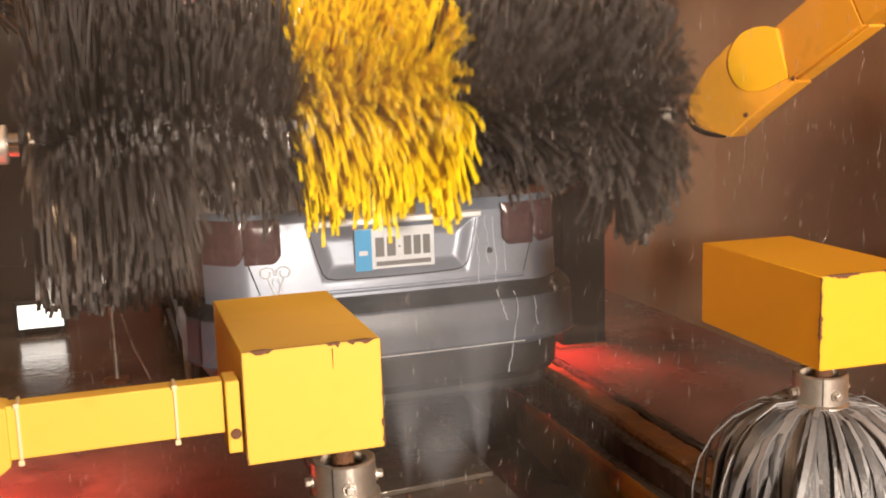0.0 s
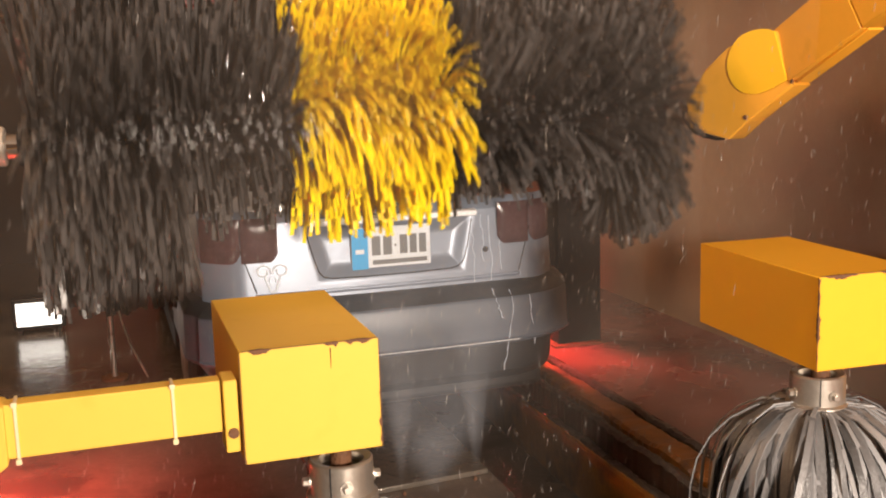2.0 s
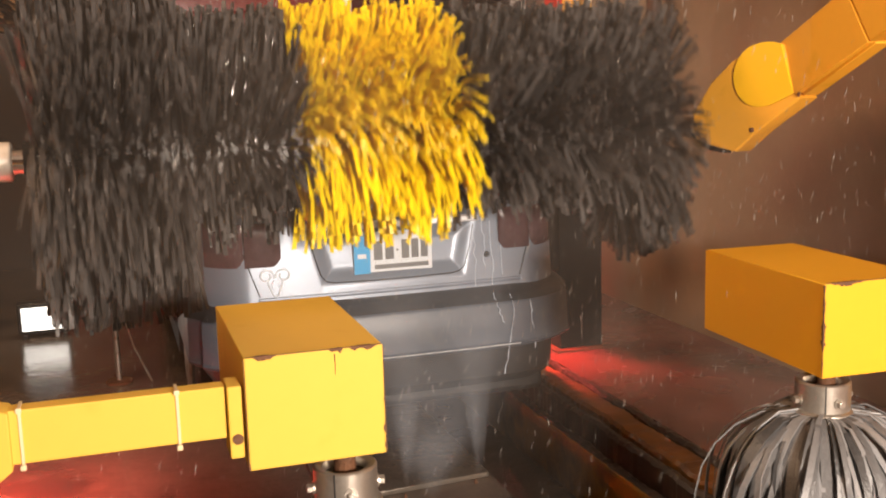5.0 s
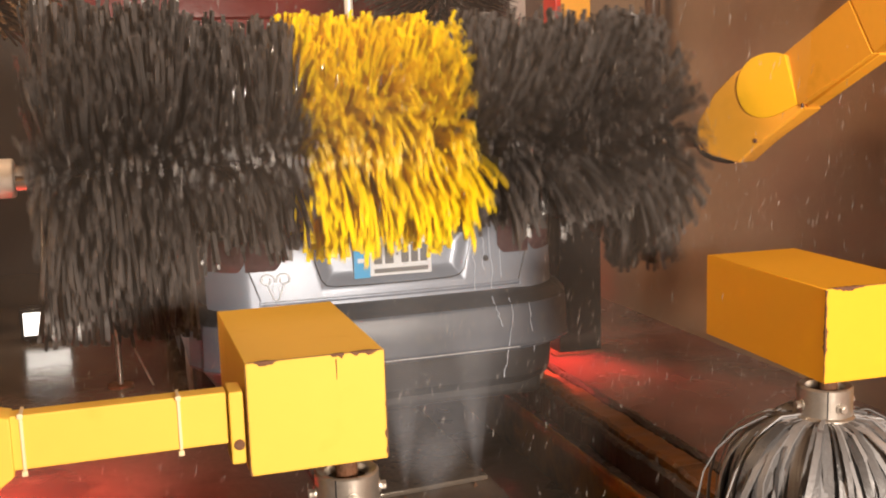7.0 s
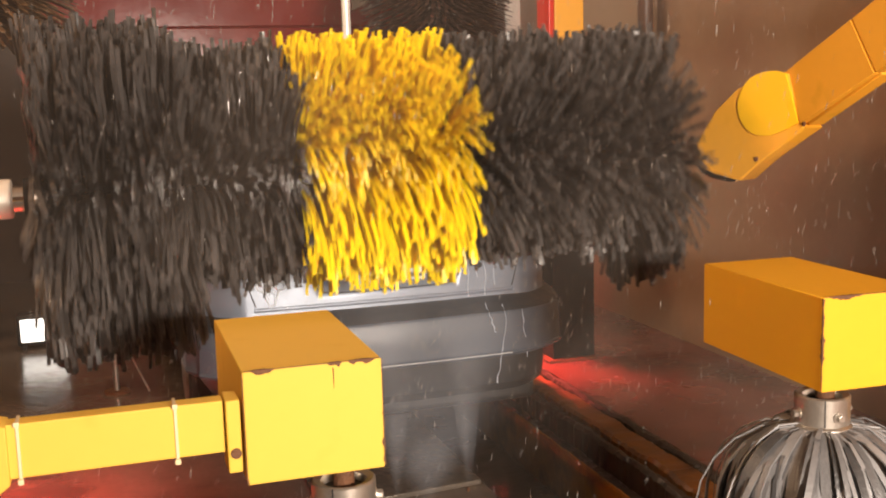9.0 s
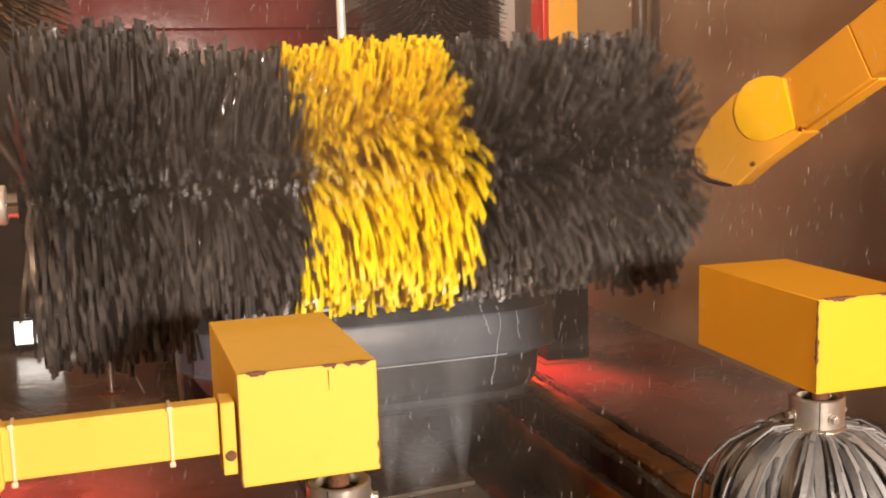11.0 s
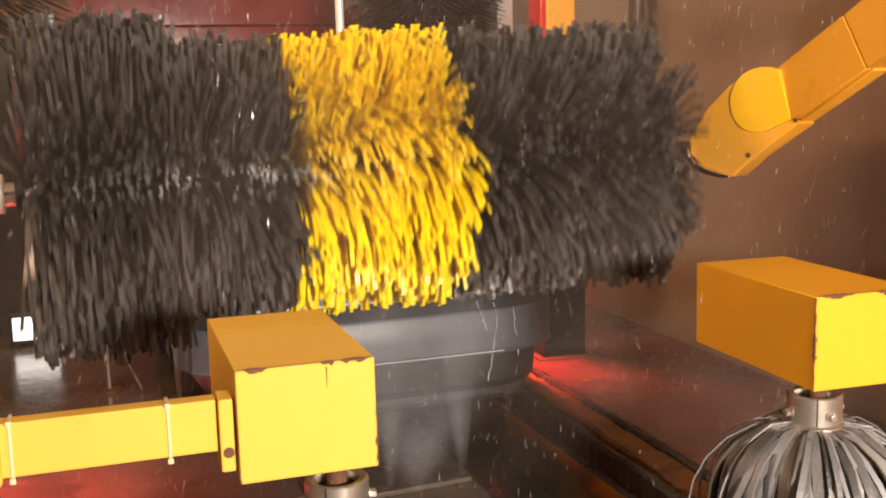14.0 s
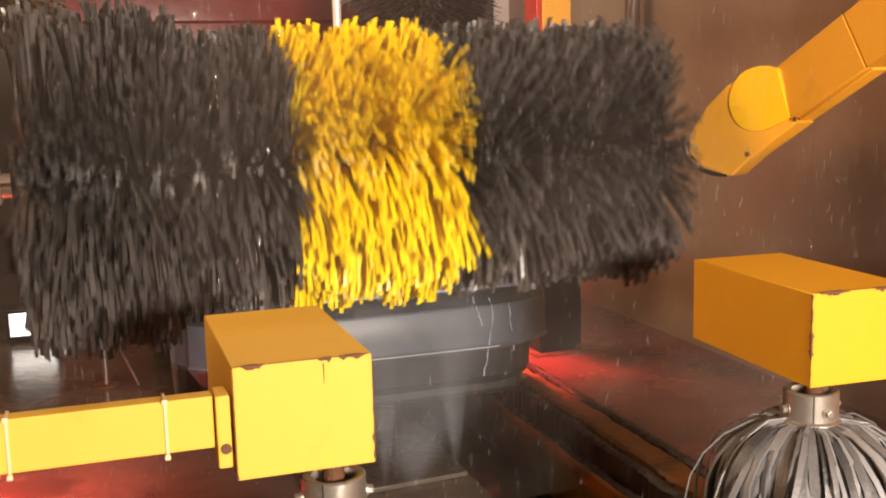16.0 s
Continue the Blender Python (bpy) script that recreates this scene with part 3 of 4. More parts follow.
    # underside and wheels
    part("floor_pan", block(-.70, .70, .1, 4.2, .20, .34, .03), DARK, car)
    part("exhaust", rod((-.42, -.02, .27), (-.42, .5, .27), .028, bevel=.004), STEEL, car)
    for s in (-1, 1):
        for v in (.92, 3.45):
            wheel = part("wheel", rod((s * .60, v, .30), (s * .785, v, .30), .21, seg=32, bevel=.01), STEEL, car)
            bb = rod((s * .605, v, .30), (s * .79, v, .30), .30, seg=40, bevel=.03)
            part("tyre", bb, RUBBER, wheel, "black wet tyre")
            part("hub_cap", rod((s * .786, v, .30), (s * .80, v, .30), .19, .15, seg=24, bevel=.004), STEEL, wheel)
        part("side_skirt", block(s * .785 - .02, s * .785 + .02, 1.35, 3.0, .22, .34, .01), DARK, car)
    return car


# ---- the gantry ----
def chipped_edge(p, q, n1, n2, seed, wide=.012, bare=.5, chips=()):
    """Rust showing along an edge from p to q; n1 and n2 point along the two faces away from the edge."""
    rnd = random.Random(seed)
    p, q, n1, n2 = Vector(p), Vector(q), Vector(n1), Vector(n2)
    out = -(n1 + n2).normalized()
    b = bmesh.new()
    n = max(8, int((q - p).length / .006))
    rows = []
    for i in range(n + 1):
        patch = max(0, noise.noise(Vector((i * .16, seed * 3.7, 0))) * 2.2 + bare - .5)
        if chips:
            patch = max(max(0, 1 - (abs(i / n - c) / half) ** 4) for c, half in chips) * rnd.uniform(.75, 1.1)
        a1 = .0014 + min(1, patch) * wide * rnd.uniform(.3, 1.0)
        a2 = .0014 + min(1, patch) * wide * rnd.uniform(.3, 1.0)
        c = p.lerp(q, i / n) + out * .0022
        rows.append((b.verts.new(c + n1 * a1), b.verts.new(c), b.verts.new(c + n2 * a2)))
    for r, s in zip(rows, rows[1:]):
        b.faces.new((r[0], r[1], s[1], s[0]))
        b.faces.new((r[1], r[2], s[2], s[1]))
    return b


def drive_box(x, y, z, rz, hub_x, hub_y, seed, deep, wide, paint):
    """Yellow motor box, origin at its front, left, top corner, with shaft and hub beneath."""
    box = thing("brush_drive", "yellow painted steel drive box with chipped rusty edges", "machine", (x, y, z), rz, group="side brush drives")
    W, D, Hh = wide, deep, .228
    part("cover", block(0, W, 0, D, -Hh, 0, .0025), paint, box)
    top_chips, side_chips = (((.13, .075), (.66, .05), (.86, .10)), ((.50, .03), (.78, .05), (.93, .05))) if seed < 20 else (((.2, .16), (.7, .1)), ())
    part("rust_edge", chipped_edge((.003, 0, 0), (W - .003, 0, 0), (0, 1, 0), (0, 0, -1), seed, .011, .6, top_chips), RUST, box, "bare rusty edge")
    part("rust_edge", chipped_edge((W, 0, -.003), (W, 0, -Hh + .003), (-1, 0, 0), (0, 1, 0), seed + 1, .006, .5, side_chips), RUST, box, "bare rusty edge")
    part("rust_edge", chipped_edge((0, 0, -.003), (0, 0, -Hh + .003), (1, 0, 0), (0, 1, 0), seed + 2, .011 if seed > 20 else .004, .9 if seed > 20 else .3), RUST, box, "bare rusty edge")
    if seed < 20:
        part("drip", tube([(.178, -.0005, -.01), (.1785, -.0005, -.03), (.178, -.0005, -.052)], [.0014, .001, .0005], 6), RUST, box, "rust drip below the edge")
    part("shaft", rod((hub_x, hub_y, -Hh - .09), (hub_x, hub_y, -Hh + .02), .024), RUST, box, "rusty drive shaft")
    return box


def side_brush(x, y, z, seed, low=0.0):
    """Vertical mop brush that hangs from its hub; origin at the hub's top."""
    br = thing("side_brush", "grey felt-strip side brush hanging from a steel hub", "brush", (x, y, z), group="side brushes")
    b = bmesh.new()
    prof = [(.050, -.004), (.066, 0), (.070, -.004), (.070, -.075), (.078, -.080), (.080, -.095), (.055, -.10), (.046, -.02), (.050, -.004)]
    rings = [[b.verts.new((r * math.cos(a), r * math.sin(a), h)) for r, h in prof] for a in [2 * math.pi * k / 36 for k in range(36)]]
    for i in range(36):
        p, q = rings[i], rings[(i + 1) % 36]
        for k in range(len(prof) - 1):
            b.faces.new((p[k], p[k + 1], q[k + 1], q[k]))
    hub = part("hub", b, STEEL, br, "round steel hub collar")
    part("hub_floor", rod((0, 0, -.03), (0, 0, -.022), .05), DARK, hub)
    for k in range(4):
        a = math.pi * k / 2 - 1.62
        d = Vector((math.cos(a), math.sin(a), 0))
        part("bolt", rod(d * .066 + Vector((0, 0, -.048)), d * .086 + Vector((0, 0, -.048)), .0105, seg=6, bevel=.002), STEEL, hub, "hexagon bolt")
        part("washer", rod(d * .069 + Vector((0, 0, -.048)), d * .073 + Vector((0, 0, -.048)), .015), STEEL, hub)
    part("seam", block(-.0015, .0015, -.0715, -.069, -.074, -.002), DARK, hub).rotation_euler = (0, 0, -.55)
    part("core", rod((0, 0, -.70), (0, 0, -.10), .05), DARK, br)
    rnd = random.Random(seed)
    meshes, shapes = [], []
    for k in range(36):
        wmax = rnd.uniform(.0045, .0098) if k < 26 else rnd.uniform(.012, .020)
        reach, tw = (rnd.uniform(.09, .225) if k < 30 else rnd.uniform(.12, .20)), rnd.uniform(-1.4, 1.4)
        bend, wave, ph = rnd.uniform(1.2, 2.3), rnd.uniform(0, .007), rnd.uniform(0, 6)
        pts, wid, thi = [], [], []
        for i in range(10):
            f = i / 9
            rr = .058 + reach * (1 - (1 - min(1, f * bend)) ** 2.0) + .01 * f
            h = -.088 - .62 * max(0, f - .08) ** 1.35
            pts.append(Vector((rr + wave * math.sin(7 * f + ph) * f, .02 * tw * f * f * 3 + wave * math.sin(9 * f + 2 * ph) * f, h)))
            w = wmax * (.55 + .45 * min(1, f * 4))
            ang = tw * f
            wid.append(Vector((math.sin(ang) * .4, math.cos(ang), 0)) * w)
            thi.append(Vector((.5, 0, .8)) * .0022)
        shapes.append((pts, wid, thi))
        me = ribbons([(pts, wid, thi)], "strip")
        me.materials.append(GREY_STRIP)
        meshes.append(me)
    # under layer, lying closer in
    under = []
    for k in range(330):
        pts, wid, thi = shapes[rnd.randrange(30)]
        m = Matrix.Rotation(2 * math.pi * k / 330 + rnd.uniform(-.05, .05), 3, "Z") @ Matrix.Diagonal((rnd.uniform(.72, .92), 1, rnd.uniform(.92, 1.05)))
        under.append(([m @ p - Vector((0, 0, low)) for p in pts], [m @ w for w in wid], [m @ h for h in thi]))
    part("under_layer", ribbons(under, "under_layer"), FELT_UNDER, br, "inner layer of grey felt strips", kind="stuff")
    count = 290
    for k in range(count):
        ob = new("strip", meshes[rnd.randrange(36) if k % 3 else rnd.randrange(30)])
        ob.parent = br
        s = rnd.uniform(.86, 1.1)
        ob.location = (0, 0, rnd.uniform(-.012, .004) - low)
        ob.rotation_euler = (rnd.uniform(-.13, .13), rnd.uniform(-.05, .08), 2 * math.pi * k / count + rnd.uniform(-.07, .07) + .06 * math.sin(23 * k / count * 2 * math.pi))
        ob.scale = (s, 1, rnd.uniform(.9, 1.08))
    return br


def left_beam():
    beam = thing("support_beam", "yellow box-section beam with cable ties holding the drive box", "beam", (0, 0, 0))
    part("web", block(-1.55, .186, 2.003, 2.047, .901, 1.005, .003), YELLOW_PALE_LIT, beam)
    part("flange", block(.188, .216, 1.985, 2.06, .862, 1.008, .004), YELLOW_PALE_LIT, beam, "yellow bolted end flange")
    part("bolt", rod((.204, 1.981, .902), (.204, 1.987, .902), .0105, seg=16), RUST, beam, "rusted bolt hole")
    for x in (-.19, .092):
        tie = part("cable_tie", block(x, x + .006, 1.9995, 2.050, .898, 1.0085, .001), TIE, beam, "pale plastic cable tie")
        part("tie_head", block(x - .003, x + .008, 1.994, 2.001, .890, .901, .002), TIE, tie)
        part("tie_head", block(x - .003, x + .008, 1.994, 2.001, 1.000, 1.010, .002), TIE, tie)
    part("bracket", prism([(-.62, .845), (-.235, .87), (-.205, .893), (-.205, 1.005), (-.235, 1.012), (-.62, 1.04)], "y", 1.99, 2.06, .003), YELLOW_PALE_LIT, beam, "yellow bracket sleeve")
    return beam


def gantry_column(x, name_label):
    col = thing("gantry_column", name_label, "column", (x, 2.4, .0), group="gantry columns")
    part("shaft", block(-.15, .15, -.22, .22, .02, 3.3, .012), YELLOW, col)
    part("base_plate", block(-.2, .2, -.3, .3, 0, .02, .004), RUST, col)
    return col


def right_beam():
    beam = thing("support_beam", "yellow box-section beam holding the drive box at its outer side", "beam", (0, 0, 0))
    part("web", block(1.868, 2.76, 2.20, 2.29, .90, 1.03, .004), YELLOW, beam)
    return beam


def swing_arm():
    """Arm of the top brush; it lies beside the brush end and rises towards the portal."""
    arm = thing("swing_arm", "yellow jointed swing arm carrying the end of the top brush", "machine arm", (0, 0, 0))
    x0, x1 = 2.40, 2.485
    # head: a rounded cover over the bearing
    head = [(3.365, 1.708), (3.514, 1.716), (3.68, 1.655), (3.84, 1.575), (3.98, 1.44), (3.97, 1.37), (3.866, 1.319), (3.66, 1.293), (3.534, 1.372), (3.245, 1.511), (3.281, 1.527)]
    b = prism(head, "x", x0, x1, .009)
    canted(b, x0, x0 + .04)
    part("head", b, YELLOW, arm)
    fore = [(3.361, 1.712), (3.268, 1.524), (2.893, 1.694), (3.015, 1.874)]
    part("fore_plate", prism(fore, "x", x0 - .004, x0 + .02, .002), YELLOW, arm)
    part("fore_body", prism([(3.36, 1.70), (3.253, 1.518), (2.885, 1.690), (3.005, 1.868)], "x", x0 + .021, x1, .004), YELLOW, arm)
    part("upper_plate", prism([(3.011, 1.877), (2.888, 1.695), (2.45, 1.896), (2.45, 2.15)], "x", x0 - .002, x1, .004), YELLOW, arm)
    # round cap with a flat side; its brighter light is painted in
    part("round_cap", cap_mesh(x0), YELLOW_CAP, arm, "round yellow bearing cap, brighter light put into its colour")
    for y, z in ((3.252, 1.512), (3.54, 1.374)):
        b = rod((x0 - .006, y, z + .012), (x0 + .002, y, z + .012), .009, seg=10)
        canted(b, x0, x0 + 1)
        part("bolt", b, RUST, arm)
    b = tube([(x0 - .01, 3.975, 1.40), (x0 - .012, 3.955, 1.355), (x0 - .012, 3.90, 1.325), (x0 - .012, 3.82, 1.307), (x0 - .012, 3.72, 1.298), (x0 - .01, 3.66, 1.296)], [.004, .011, .014, .014, .011, .004], 20)
    canted(b, x0, x0 + 1)
    part("bearing_ring", b, CHROME, arm, "shiny bearing ring")
    # the whole arm sits close against the brush end
    near = Matrix.Translation((0, 0, 1.58)) @ Matrix.Diagonal((.935, .935, .935, 1)) @ Matrix.Translation((0, 0, -1.58))
    for ob in arm.children_recursive:
        ob.data.transform(near)
    part("pivot_shaft", rod((2.25, 2.36, 1.90), (2.76, 2.36, 1.90), .05), STEEL, arm)
    part("shaft_stub", rod((2.0, 3.65, 1.40), (2.26, 3.65, 1.40), .04), STEEL, arm)
    return arm


def cap_mesh(x0):
    """Round cap with one flat side, canted towards the entrance."""
    rim = [(3.363, 1.708), (3.42, 1.719), (3.50, 1.717), (3.58, 1.698), (3.635, 1.66), (3.665, 1.61), (3.66, 1.56), (3.625, 1.515), (3.565, 1.485), (3.48, 1.477), (3.40, 1.49), (3.283, 1.528)]
    # more points round the bow, none on the flat side
    fine = []
    for i in range(len(rim) - 1):
        p0, p1, p2, p3 = [Vector(rim[min(max(i + d, 0), len(rim) - 1)]) for d in (-1, 0, 1, 2)]
        for k in range(4):
            u = k / 4
            fine.append(tuple(p1 + .5 * u * ((p2 - p0) + u * (2 * p0 - 5 * p1 + 4 * p2 - p3 + u * (3 * p1 - p0 - 3 * p2 + p3)))))
    b = prism(fine + [rim[-1]], "x", x0 - .007, x0 - .001)
    canted(b, x0, x0 + 1)
    return b


def canted(b, x0, upto):
    """Turns the near side of the arm's head in towards the brush axle."""
    for v in b.verts:
        if v.co.x < upto and v.co.y > 3.25:
            out = v.co.x - x0
            y = 3.444 / (x0 / v.co.y + .32)
            v.co = (x0 + out - (y - 3.28) * .32, y, 1.58 + (v.co.z - 1.58) * y / v.co.y)


def left_bearing():
    hold = thing("bearing_bracket", "steel bearing end and yellow bracket of the top brush", "machine arm", (0, 0, 0))
    part("shaft_stub", rod((-.62, 3.65, 1.40), (-.24, 3.65, 1.40), .042, seg=28, bevel=.004), CHROME, hold)
    part("collar", rod((-.44, 3.65, 1.40), (-.285, 3.65, 1.40), .064, seg=28, bevel=.008), shader("pale_bearing_steel", (.80, .74, .66), .38, metal=.5, vary=.15, bump=.05), hold)
    part("bolt", rod((-.34, 3.58, 1.40), (-.34, 3.60, 1.40), .012, seg=6), STEEL, hold)
    part("pivot_shaft", rod((-1.56, 2.56, 1.95), (-.70, 2.56, 1.95), .05), STEEL, hold)
    part("arm_plate", prism([(3.60, 1.30), (3.75, 1.33), (3.75, 1.50), (2.9, 1.90), (2.5, 2.05), (2.5, 1.87)], "x", -.72, -.60, .006), YELLOW, hold)
    return hold


AXIS = (.96, 3.65, 1.40)
SECTORS = 12
# how far the strips are pressed in where they rub on the car
PRESS = [(0, .305), (4, .312), (5.2, .29), (6.5, .262), (7.5, .24), (8.5, .195), (9, .17), (10.2, .08), (11.5, .02), (13, .01), (16, .01)]


def strip_rows(x0, x1, a0, a1, rnd, long=.43, lags=(-.08, .28), many=6):
    """Bent strips in tufts on a stretch of the axle between two angles."""
    rows = []
    step = .0205
    for i in range(max(1, round((x1 - x0) / step))):
        x = x0 + (x1 - x0) * (i + .5) / max(1, round((x1 - x0) / step))
        tufts = max(1, round((a1 - a0) / (2 * math.pi) * 16))
        for k in range(tufts):
            th0 = a0 + (a1 - a0) * (k + .25 + .5 * (i % 2)) / tufts + rnd.uniform(-.16, .16)
            mid, half = (lags[0] + lags[1]) / 2, (lags[1] - lags[0]) / 2
            lag0 = mid + half * 1.3 * noise.noise(Vector((x * 7, math.cos(th0) * 2.2, math.sin(th0) * 2.2)))
            drift0 = .045 * noise.noise(Vector((x * 5 + 9, math.cos(th0) * 2.0, math.sin(th0) * 2.0))) + rnd.gauss(0, .010)
            long0 = rnd.uniform(.94, 1.04)
            for _ in range(many):
                th, drift, lag = th0 + rnd.uniform(-.15, .15), drift0 + rnd.gauss(0, .013), lag0 + rnd.uniform(-.07, .07)
                if rnd.random() < .03:
                    drift += rnd.uniform(-.08, .08)
                length = long * long0 * rnd.uniform(.92, 1.03)
                w, twist = rnd.uniform(.0040, .0082), rnd.uniform(-.8, .8)
                bx = x + rnd.uniform(-.010, .010)
                pts, wid, thi = [], [], []
                for j in range(7):
                    f = j / 6
                    a = th + lag * f * f
                    rad, tan = Vector((0, math.cos(a), math.sin(a))), Vector((0, -math.sin(a), math.cos(a)))
                    pts.append(rad * (.06 + length * f) + Vector((bx + drift * f * f, 0, 0)))
                    tw = twist * f
                    wid.append((Vector((math.cos(tw), 0, 0)) + tan * math.sin(tw)) * w)
                    thi.append((tan * math.cos(tw) - Vector((math.sin(tw), 0, 0))) * .0016)
                rows.append((pts, wid, thi))
    return rows


def top_brush():
    """Horizontal wash brush; origin on its axle at mid length. Returns it with its sectors."""
    br = thing("top_brush", "big rotating wash brush, black strips with a yellow middle band", "brush", AXIS)
    part("axle", rod((-1.21, 0, 0), (1.12, 0, 0), .065, seg=24), shader("matt_axle", (.012, .011, .011), .9, vary=.2, spec=.1), br)
    for x in (-1.17, 1.07):
        part("end_flange", rod((x - .01, 0, 0), (x + .01, 0, 0), .068, seg=28, bevel=.003), STEEL, br)
    for k, (y, z) in enumerate(((.074, 0), (-.074, 0))):
        part("clamp_bar", block(-1.0 + .2 * k, -.62 + .1 * k, y - .007, y + .007, -.012, .012, .003), CHROME, br, "shiny clamp bar on the axle")
    part("end_clamp", block(1.035, 1.10, -.16, -.115, -.03, .03, .006), WHITE, br, "pale clamp block at the brush end")
    rnd = random.Random(11)
    free = [(-1.175, -.72, .50), (.88, 1.02, .43)]
    for x0, x1, long in free:
        rows = strip_rows(x0, x1, 0, 2 * math.pi, rnd, long)
        rnd.shuffle(rows)
        single = 240 if x0 < 0 else 0
        ob = part("black_bristle", ribbons(rows[single:], "strips"), BLACK_STRIP, br, "black plastic strips", kind="stuff")
        for row in rows[:single]:
            part("strip", ribbons([row], "strip"), BLACK_STRIP, ob)
    moving = []
    for x0, x1, name, mat in ((-.72, -.352, "black_bristle", BLACK_STRIP), (-.352, .203, "yellow_bristle", YELLOW_STRIP), (.203, .88, "black_bristle", BLACK_STRIP)):
        for k in range(SECTORS):
            a0 = 2 * math.pi * k / SECTORS
            rows = strip_rows(x0, x1, a0, a0 + 2 * math.pi / SECTORS, rnd, .43, (.12, .46) if "yellow" in name else (-.08, .28), 9 if "yellow" in name else 6)
            rnd.shuffle(rows)
            single = 24 if "yellow" in name else 0
            ob = part(name, ribbons(rows[single:], "strips"), mat, br, "yellow plastic strips" if "yellow" in name else "black plastic strips", kind="stuff")
            for row in rows[:single]:
                part("strip", ribbons([row], "strip"), mat, ob)
            moving.append((ob, a0 + math.pi / SECTORS))
    return br, moving


def hanging_pipe():
    rod_ob = thing("wash_pipe", "bright chrome wash pipe hanging from the gantry", "pipe", (1.06, 4.6, 0))
    part("tube", rod((0, 0, 1.80), (0, 0, 3.69), .019), shader("pale_pipe", (.82, .80, .76), .25, metal=.2, vary=.1, bump=.03), rod_ob)
    part("nozzle", rod((0, 0, 1.77), (0, 0, 1.80), .006, .014), CHROME, rod_ob)
    return rod_ob


def upright_brush(x, y, z0, z1, r, seed, label, strip):
    """Standing side brush of fine dark strips, farther into the bay."""
    br = thing("upright_brush", label, "brush", (x, y, 0), group="upright brushes")
    part("core", rod((0, 0, z0), (0, 0, z1), .06), DARK, br)
    part("foot", rod((0, 0, 0), (0, 0, z0), .12, .09), DARK, br) if z0 < 1 else part("hanger", rod((0, 0, z1), (0, 0, ZC), .05), STEEL, br)
    rnd = random.Random(seed)
    rows = []
    for i in range(int((z1 - z0) / .03)):
        z = z0 + .03 * (i + .5)
        dome = min(1, .35 + (z1 - z) / .35)
        for k in range(46):
            a = 2 * math.pi * (k + .5 * (i % 2)) / 46 + rnd.uniform(-.06, .06)
            L = r * rnd.uniform(.86, 1.0) * (.75 + .25 * dome)
            d, side = Vector((math.cos(a), math.sin(a), 0)), Vector((-math.sin(a), math.cos(a), 0))
            pts = [d * (.05 + (L - .05) * f) + Vector((0, 0, z + (1 - dome) * .12 * f - .10 * f * f)) for f in (0, .35, .7, 1)]
            rows.append((pts, [side * rnd.uniform(.006, .011)] * 4, [Vector((0, 0, .0018))] * 4))
    me = ribbons(rows, "strips")
    me.materials.append(strip)
    part("bristle", me, strip, br, kind="stuff")
    return br


# ---- water ----
def drop_shower(seed, count, x, y, z):
    """Fine drops falling, each a short streak."""
    rnd = random.Random(seed)
    rows = []
    for _ in range(count):
        p = Vector((rnd.uniform(*x), rnd.uniform(*y), rnd.uniform(*z)))
        L, w = rnd.uniform(.006, .030), rnd.uniform(.0004, .0008)
        d = Vector((rnd.uniform(-.75, .15), rnd.uniform(-.2, .2), -1)).normalized() * L
        pts = [p, p + d * .5, p + d]
        rows.append((pts, [Vector((w * k, 0, 0)) for k in (.3, 1, .4)], [Vector((0, w * k, 0)) for k in (.3, 1, .4)]))
    me = ribbons(rows, "drops")
    return piece("water_drops", me, DROP, "fine water drops falling through the bay", "water", group="falling water", kind="stuff")


def sheet(w, h, wave, rnd, nx=14, nz=10, z0=0.0):
    """A wavy sheet of spray standing across the bay."""
    b = bmesh.new()
    ph = rnd.uniform(0, 6)
    g = [[b.verts.new((w * (i / nx - .5), wave * math.sin(5.3 * i / nx + ph) * (.3 + j / nz) + wave * .6 * math.sin(4 * j / nz + ph), z0 + h * j / nz)) for i in range(nx + 1)] for j in range(nz + 1)]
    for j in range(nz):
        for i in range(nx):
            b.faces.new((g[j][i], g[j][i + 1], g[j + 1][i + 1], g[j + 1][i]))
    return b


def spray_fan(x, y, seed):
    """Fan of fine spray rising from a floor nozzle."""
    rnd = random.Random(seed)
    b = sheet(.27, .95, .02, rnd)
    for v in b.verts:
        v.co.x *= .08 + .92 * min(1, v.co.z / .95)
    ob = piece("water_spray", b, MIST, "pale fan of fine spray rising from a floor nozzle", "water", group="spray fans", kind="stuff")
    ob.location = (x, y, .03)
    return ob


def broad_spray(x, y, seed):
    """Broad soft spray rolling out from under the car."""
    ob = piece("water_spray", sheet(1.6, 1.0, .06, random.Random(seed), 20, 12), WIDE_MIST, "broad soft spray rolling out under the bumper", "water", group="spray fans", kind="stuff")
    ob.location = (x, y, .03)
    return ob


def spray_veil(x, y, w, h, seed):
    ob = piece("water_mist", sheet(w, h, .12, random.Random(seed), 24, 14), VEIL, "thin mist of spray hanging in the bay", "water", group="hanging mist", kind="stuff")
    ob.location = (x, y, .14)
    return ob



bay()
bay_things()
make_car()
brush_l = side_brush(.445, 2.14, .765, 5, .05)
brush_r = side_brush(1.728, 2.20, .788, 6)
box_l = drive_box(.223, 1.982, 1.062, 0, .222, .158, 3, .522, .277, YELLOW_PALE_LIT)
box_r = drive_box(1.568, 2.0, 1.087, -2.4, .155, .2, 31, .548, .283, YELLOW_DEEP_LIT)
beam_l, beam_r = left_beam(), right_beam()
col_l, col_r = gantry_column(-1.7, "square yellow gantry column standing on the floor"), gantry_column(2.9, "square yellow gantry column beside the bay wall")
col_r.location.z = .118
arm_r, bear_l = swing_arm(), left_bearing()
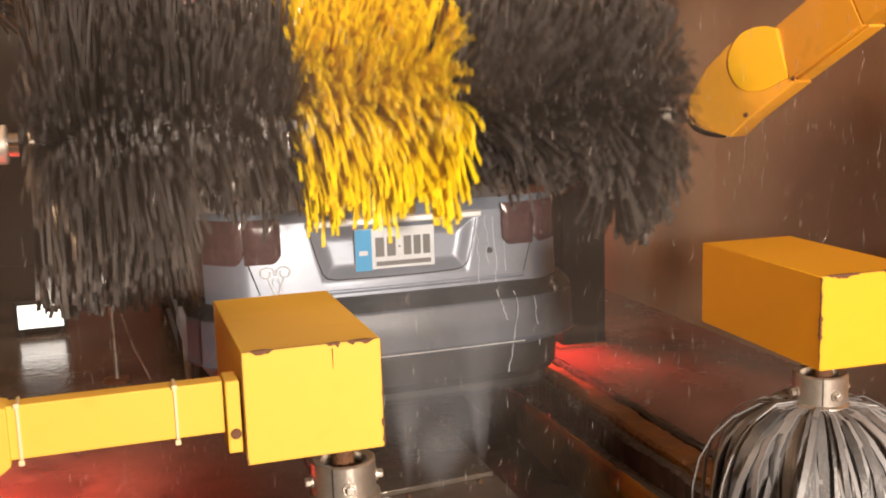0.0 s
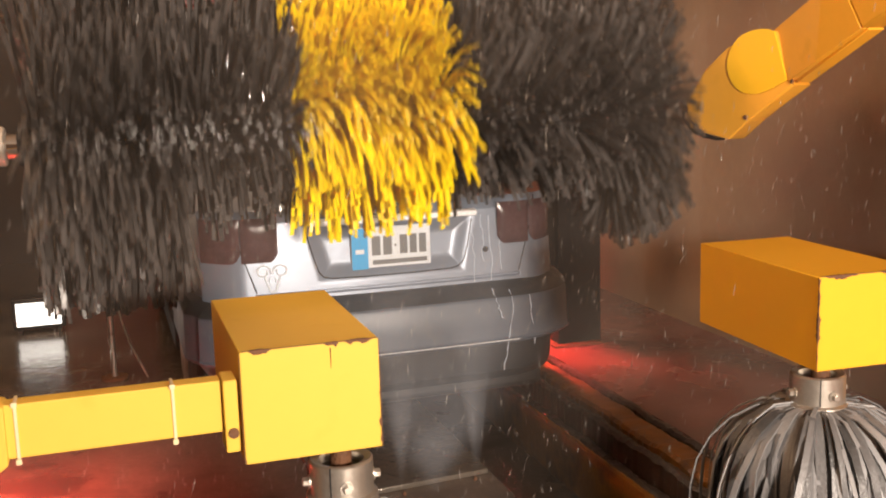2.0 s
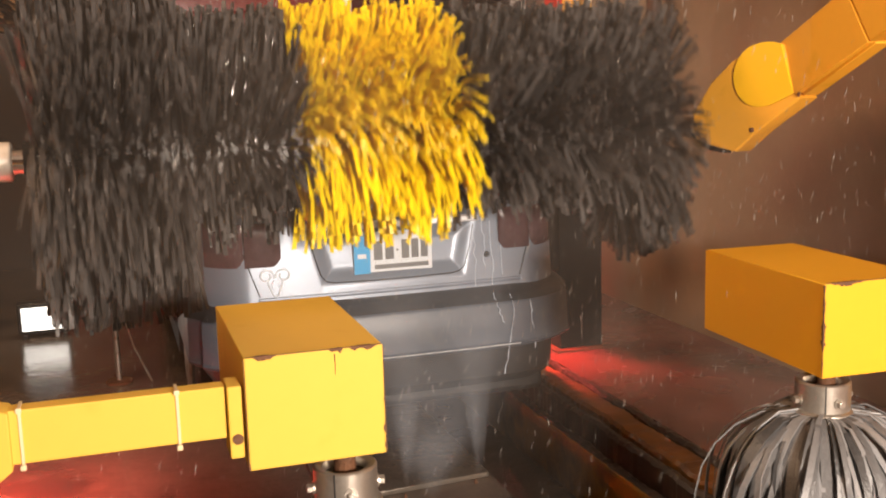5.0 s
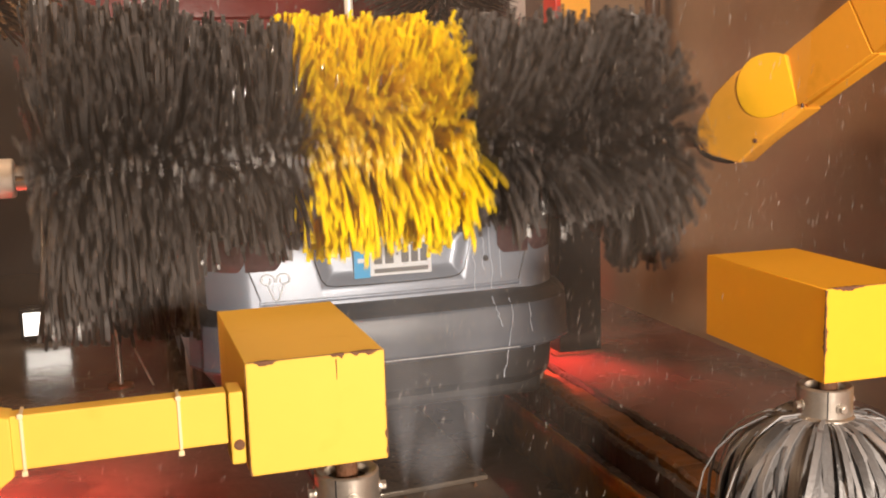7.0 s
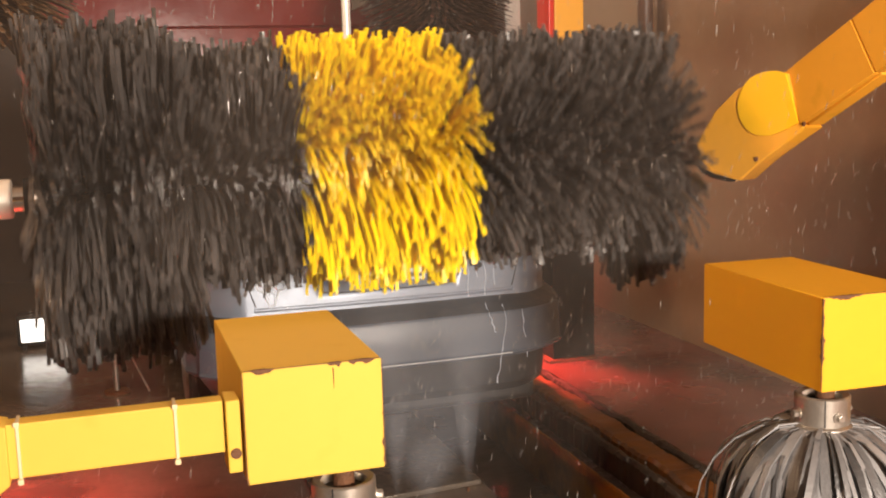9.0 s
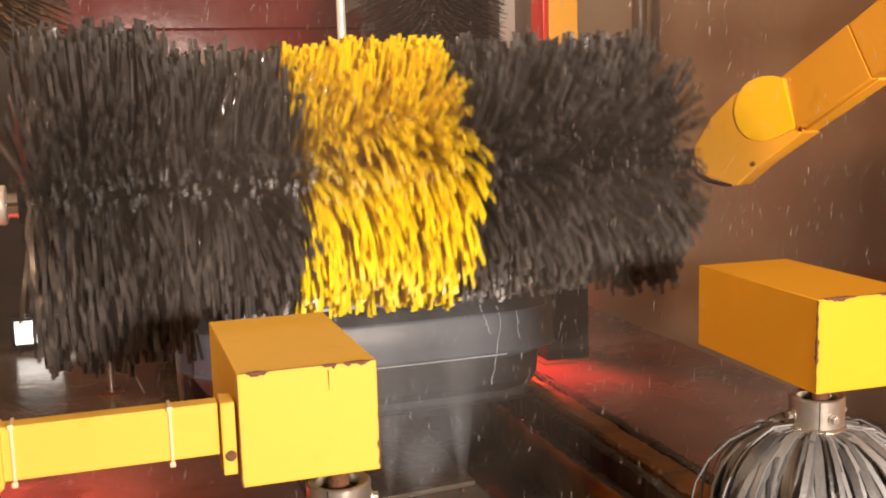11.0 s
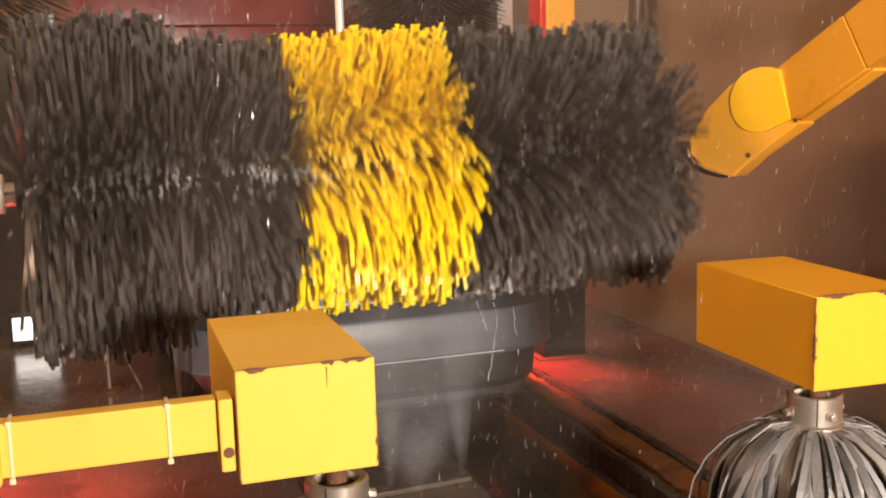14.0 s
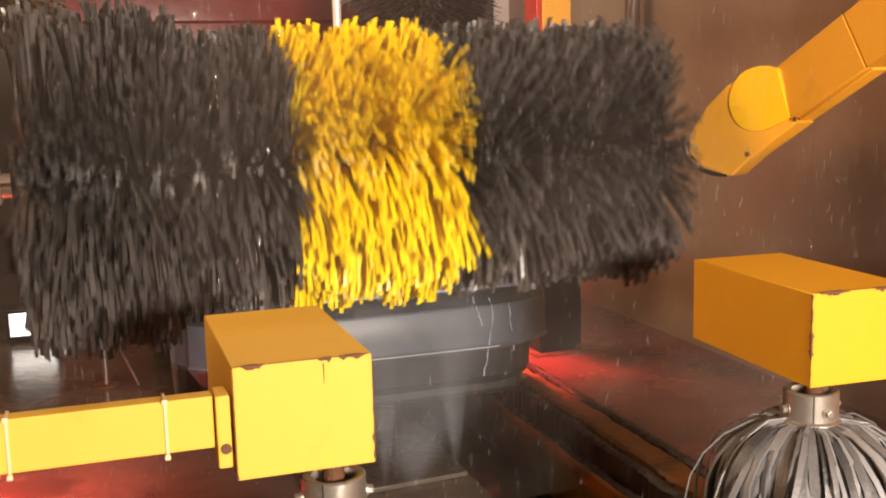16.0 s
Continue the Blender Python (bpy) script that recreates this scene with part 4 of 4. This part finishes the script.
brush, sectors = top_brush()
hang = hanging_pipe()
upright_brush(2.36, 7.2, 1.55, 2.62, .56, 21, "dark red-brown side brush hanging at the far end", SOOT_STRIP)
upright_brush(-.50, 5.3, 1.93, 3.2, .46, 22, "brown side brush hanging beside the car", BROWN_STRIP)
drops = [drop_shower(40 + k, 1000, (-.2, 3.0), (2.3, 4.4), (.2, 3.4)) for k in range(4)]
fans = [spray_fan(1.0, 3.62, 61), spray_fan(1.30, 3.655, 62), broad_spray(1.08, 3.52, 64)]
veils = [spray_veil(1.1, 2.95, 3.8, 2.9, 71), spray_veil(2.62, 4.9, .98, 3.2, 72)]


def motions():
    ts = [r[0] for r in BACK]
    for ob in (brush_l, brush_r, box_l, box_r, beam_l, beam_r, col_l, col_r, hang):
        m = ob.matrix_basis.copy()
        walk(ob, [(t, Matrix.Translation((0, along(BACK, t), 0)) @ m) for t in ts])
    walk(arm_r, [(t, Matrix.Translation((0, along(BACK, t) + along(SWING, t), along(SWING, t, 2)))) for t in ts])
    walk(bear_l, [(t, Matrix.Translation((0, along(BACK, t) + along(SWING, t), along(SWING, t, 2) - along(SAG, t)))) for t in ts])
    rows, step = [], 1 / 15
    for k in range(int(SECONDS / step + .5) + 1):
        t = min(SECONDS, k * step)
        rows.append((t, pose(AXIS[0], AXIS[1] + along(BACK, t) + along(SWING, t), AXIS[2] + along(SWING, t, 2) - .5 * along(SAG, t), -360 * t / .43, -math.degrees(along(SAG, t) / 2.4))))
    walk(brush, rows)
    # sectors slide in as they pass over the car
    for ob, mid in sectors:
        rows = []
        for k in range(int(SECONDS / step + .5) + 1):
            t = min(SECONDS, k * step)
            now = mid - 2 * math.pi * t / .43
            lean = math.cos(now + radians(85))
            d = along(PRESS, t) * max(0, lean) ** .6
            rows.append((t, Matrix.Translation((0, -d * math.cos(mid), -d * math.sin(mid)))))
        walk(ob, rows)
    # drops fall a stretch, then start again higher up
    for k, ob in enumerate(drops):
        rows, period, fall = [], .4, 1.2
        t = -period * k / 4
        while t < SECONDS:
            for f in (0, .92):
                tt = t + f * period
                if 0 <= tt <= SECONDS:
                    rows.append((tt, pose(0, 0, -fall * f)))
            t += period
        if rows[0][0] > .03:
            rows.insert(0, (0, pose(0, 0, -fall * .5)))
        if rows[-1][0] < SECONDS - .03:
            rows.append((SECONDS, pose(0, 0, -fall * .5)))
        walk(ob, rows)
    for k, ob in enumerate(fans):
        o = ob.location.copy()
        walk(ob, [(t, pose(o.x + .008 * math.sin(9 * t + k), o.y + .01 * math.sin(7 * t + 2 * k), o.z + .012 * math.sin(13 * t + k))) for t in [.25 * j for j in range(65)]])
    for k, ob in enumerate(veils):
        o = ob.location.copy()
        walk(ob, [(t, pose(o.x + .08 * math.sin(1.1 * t + k), o.y, o.z + .05 * math.sin(1.7 * t + 2 * k))) for t in range(17)])


motions()
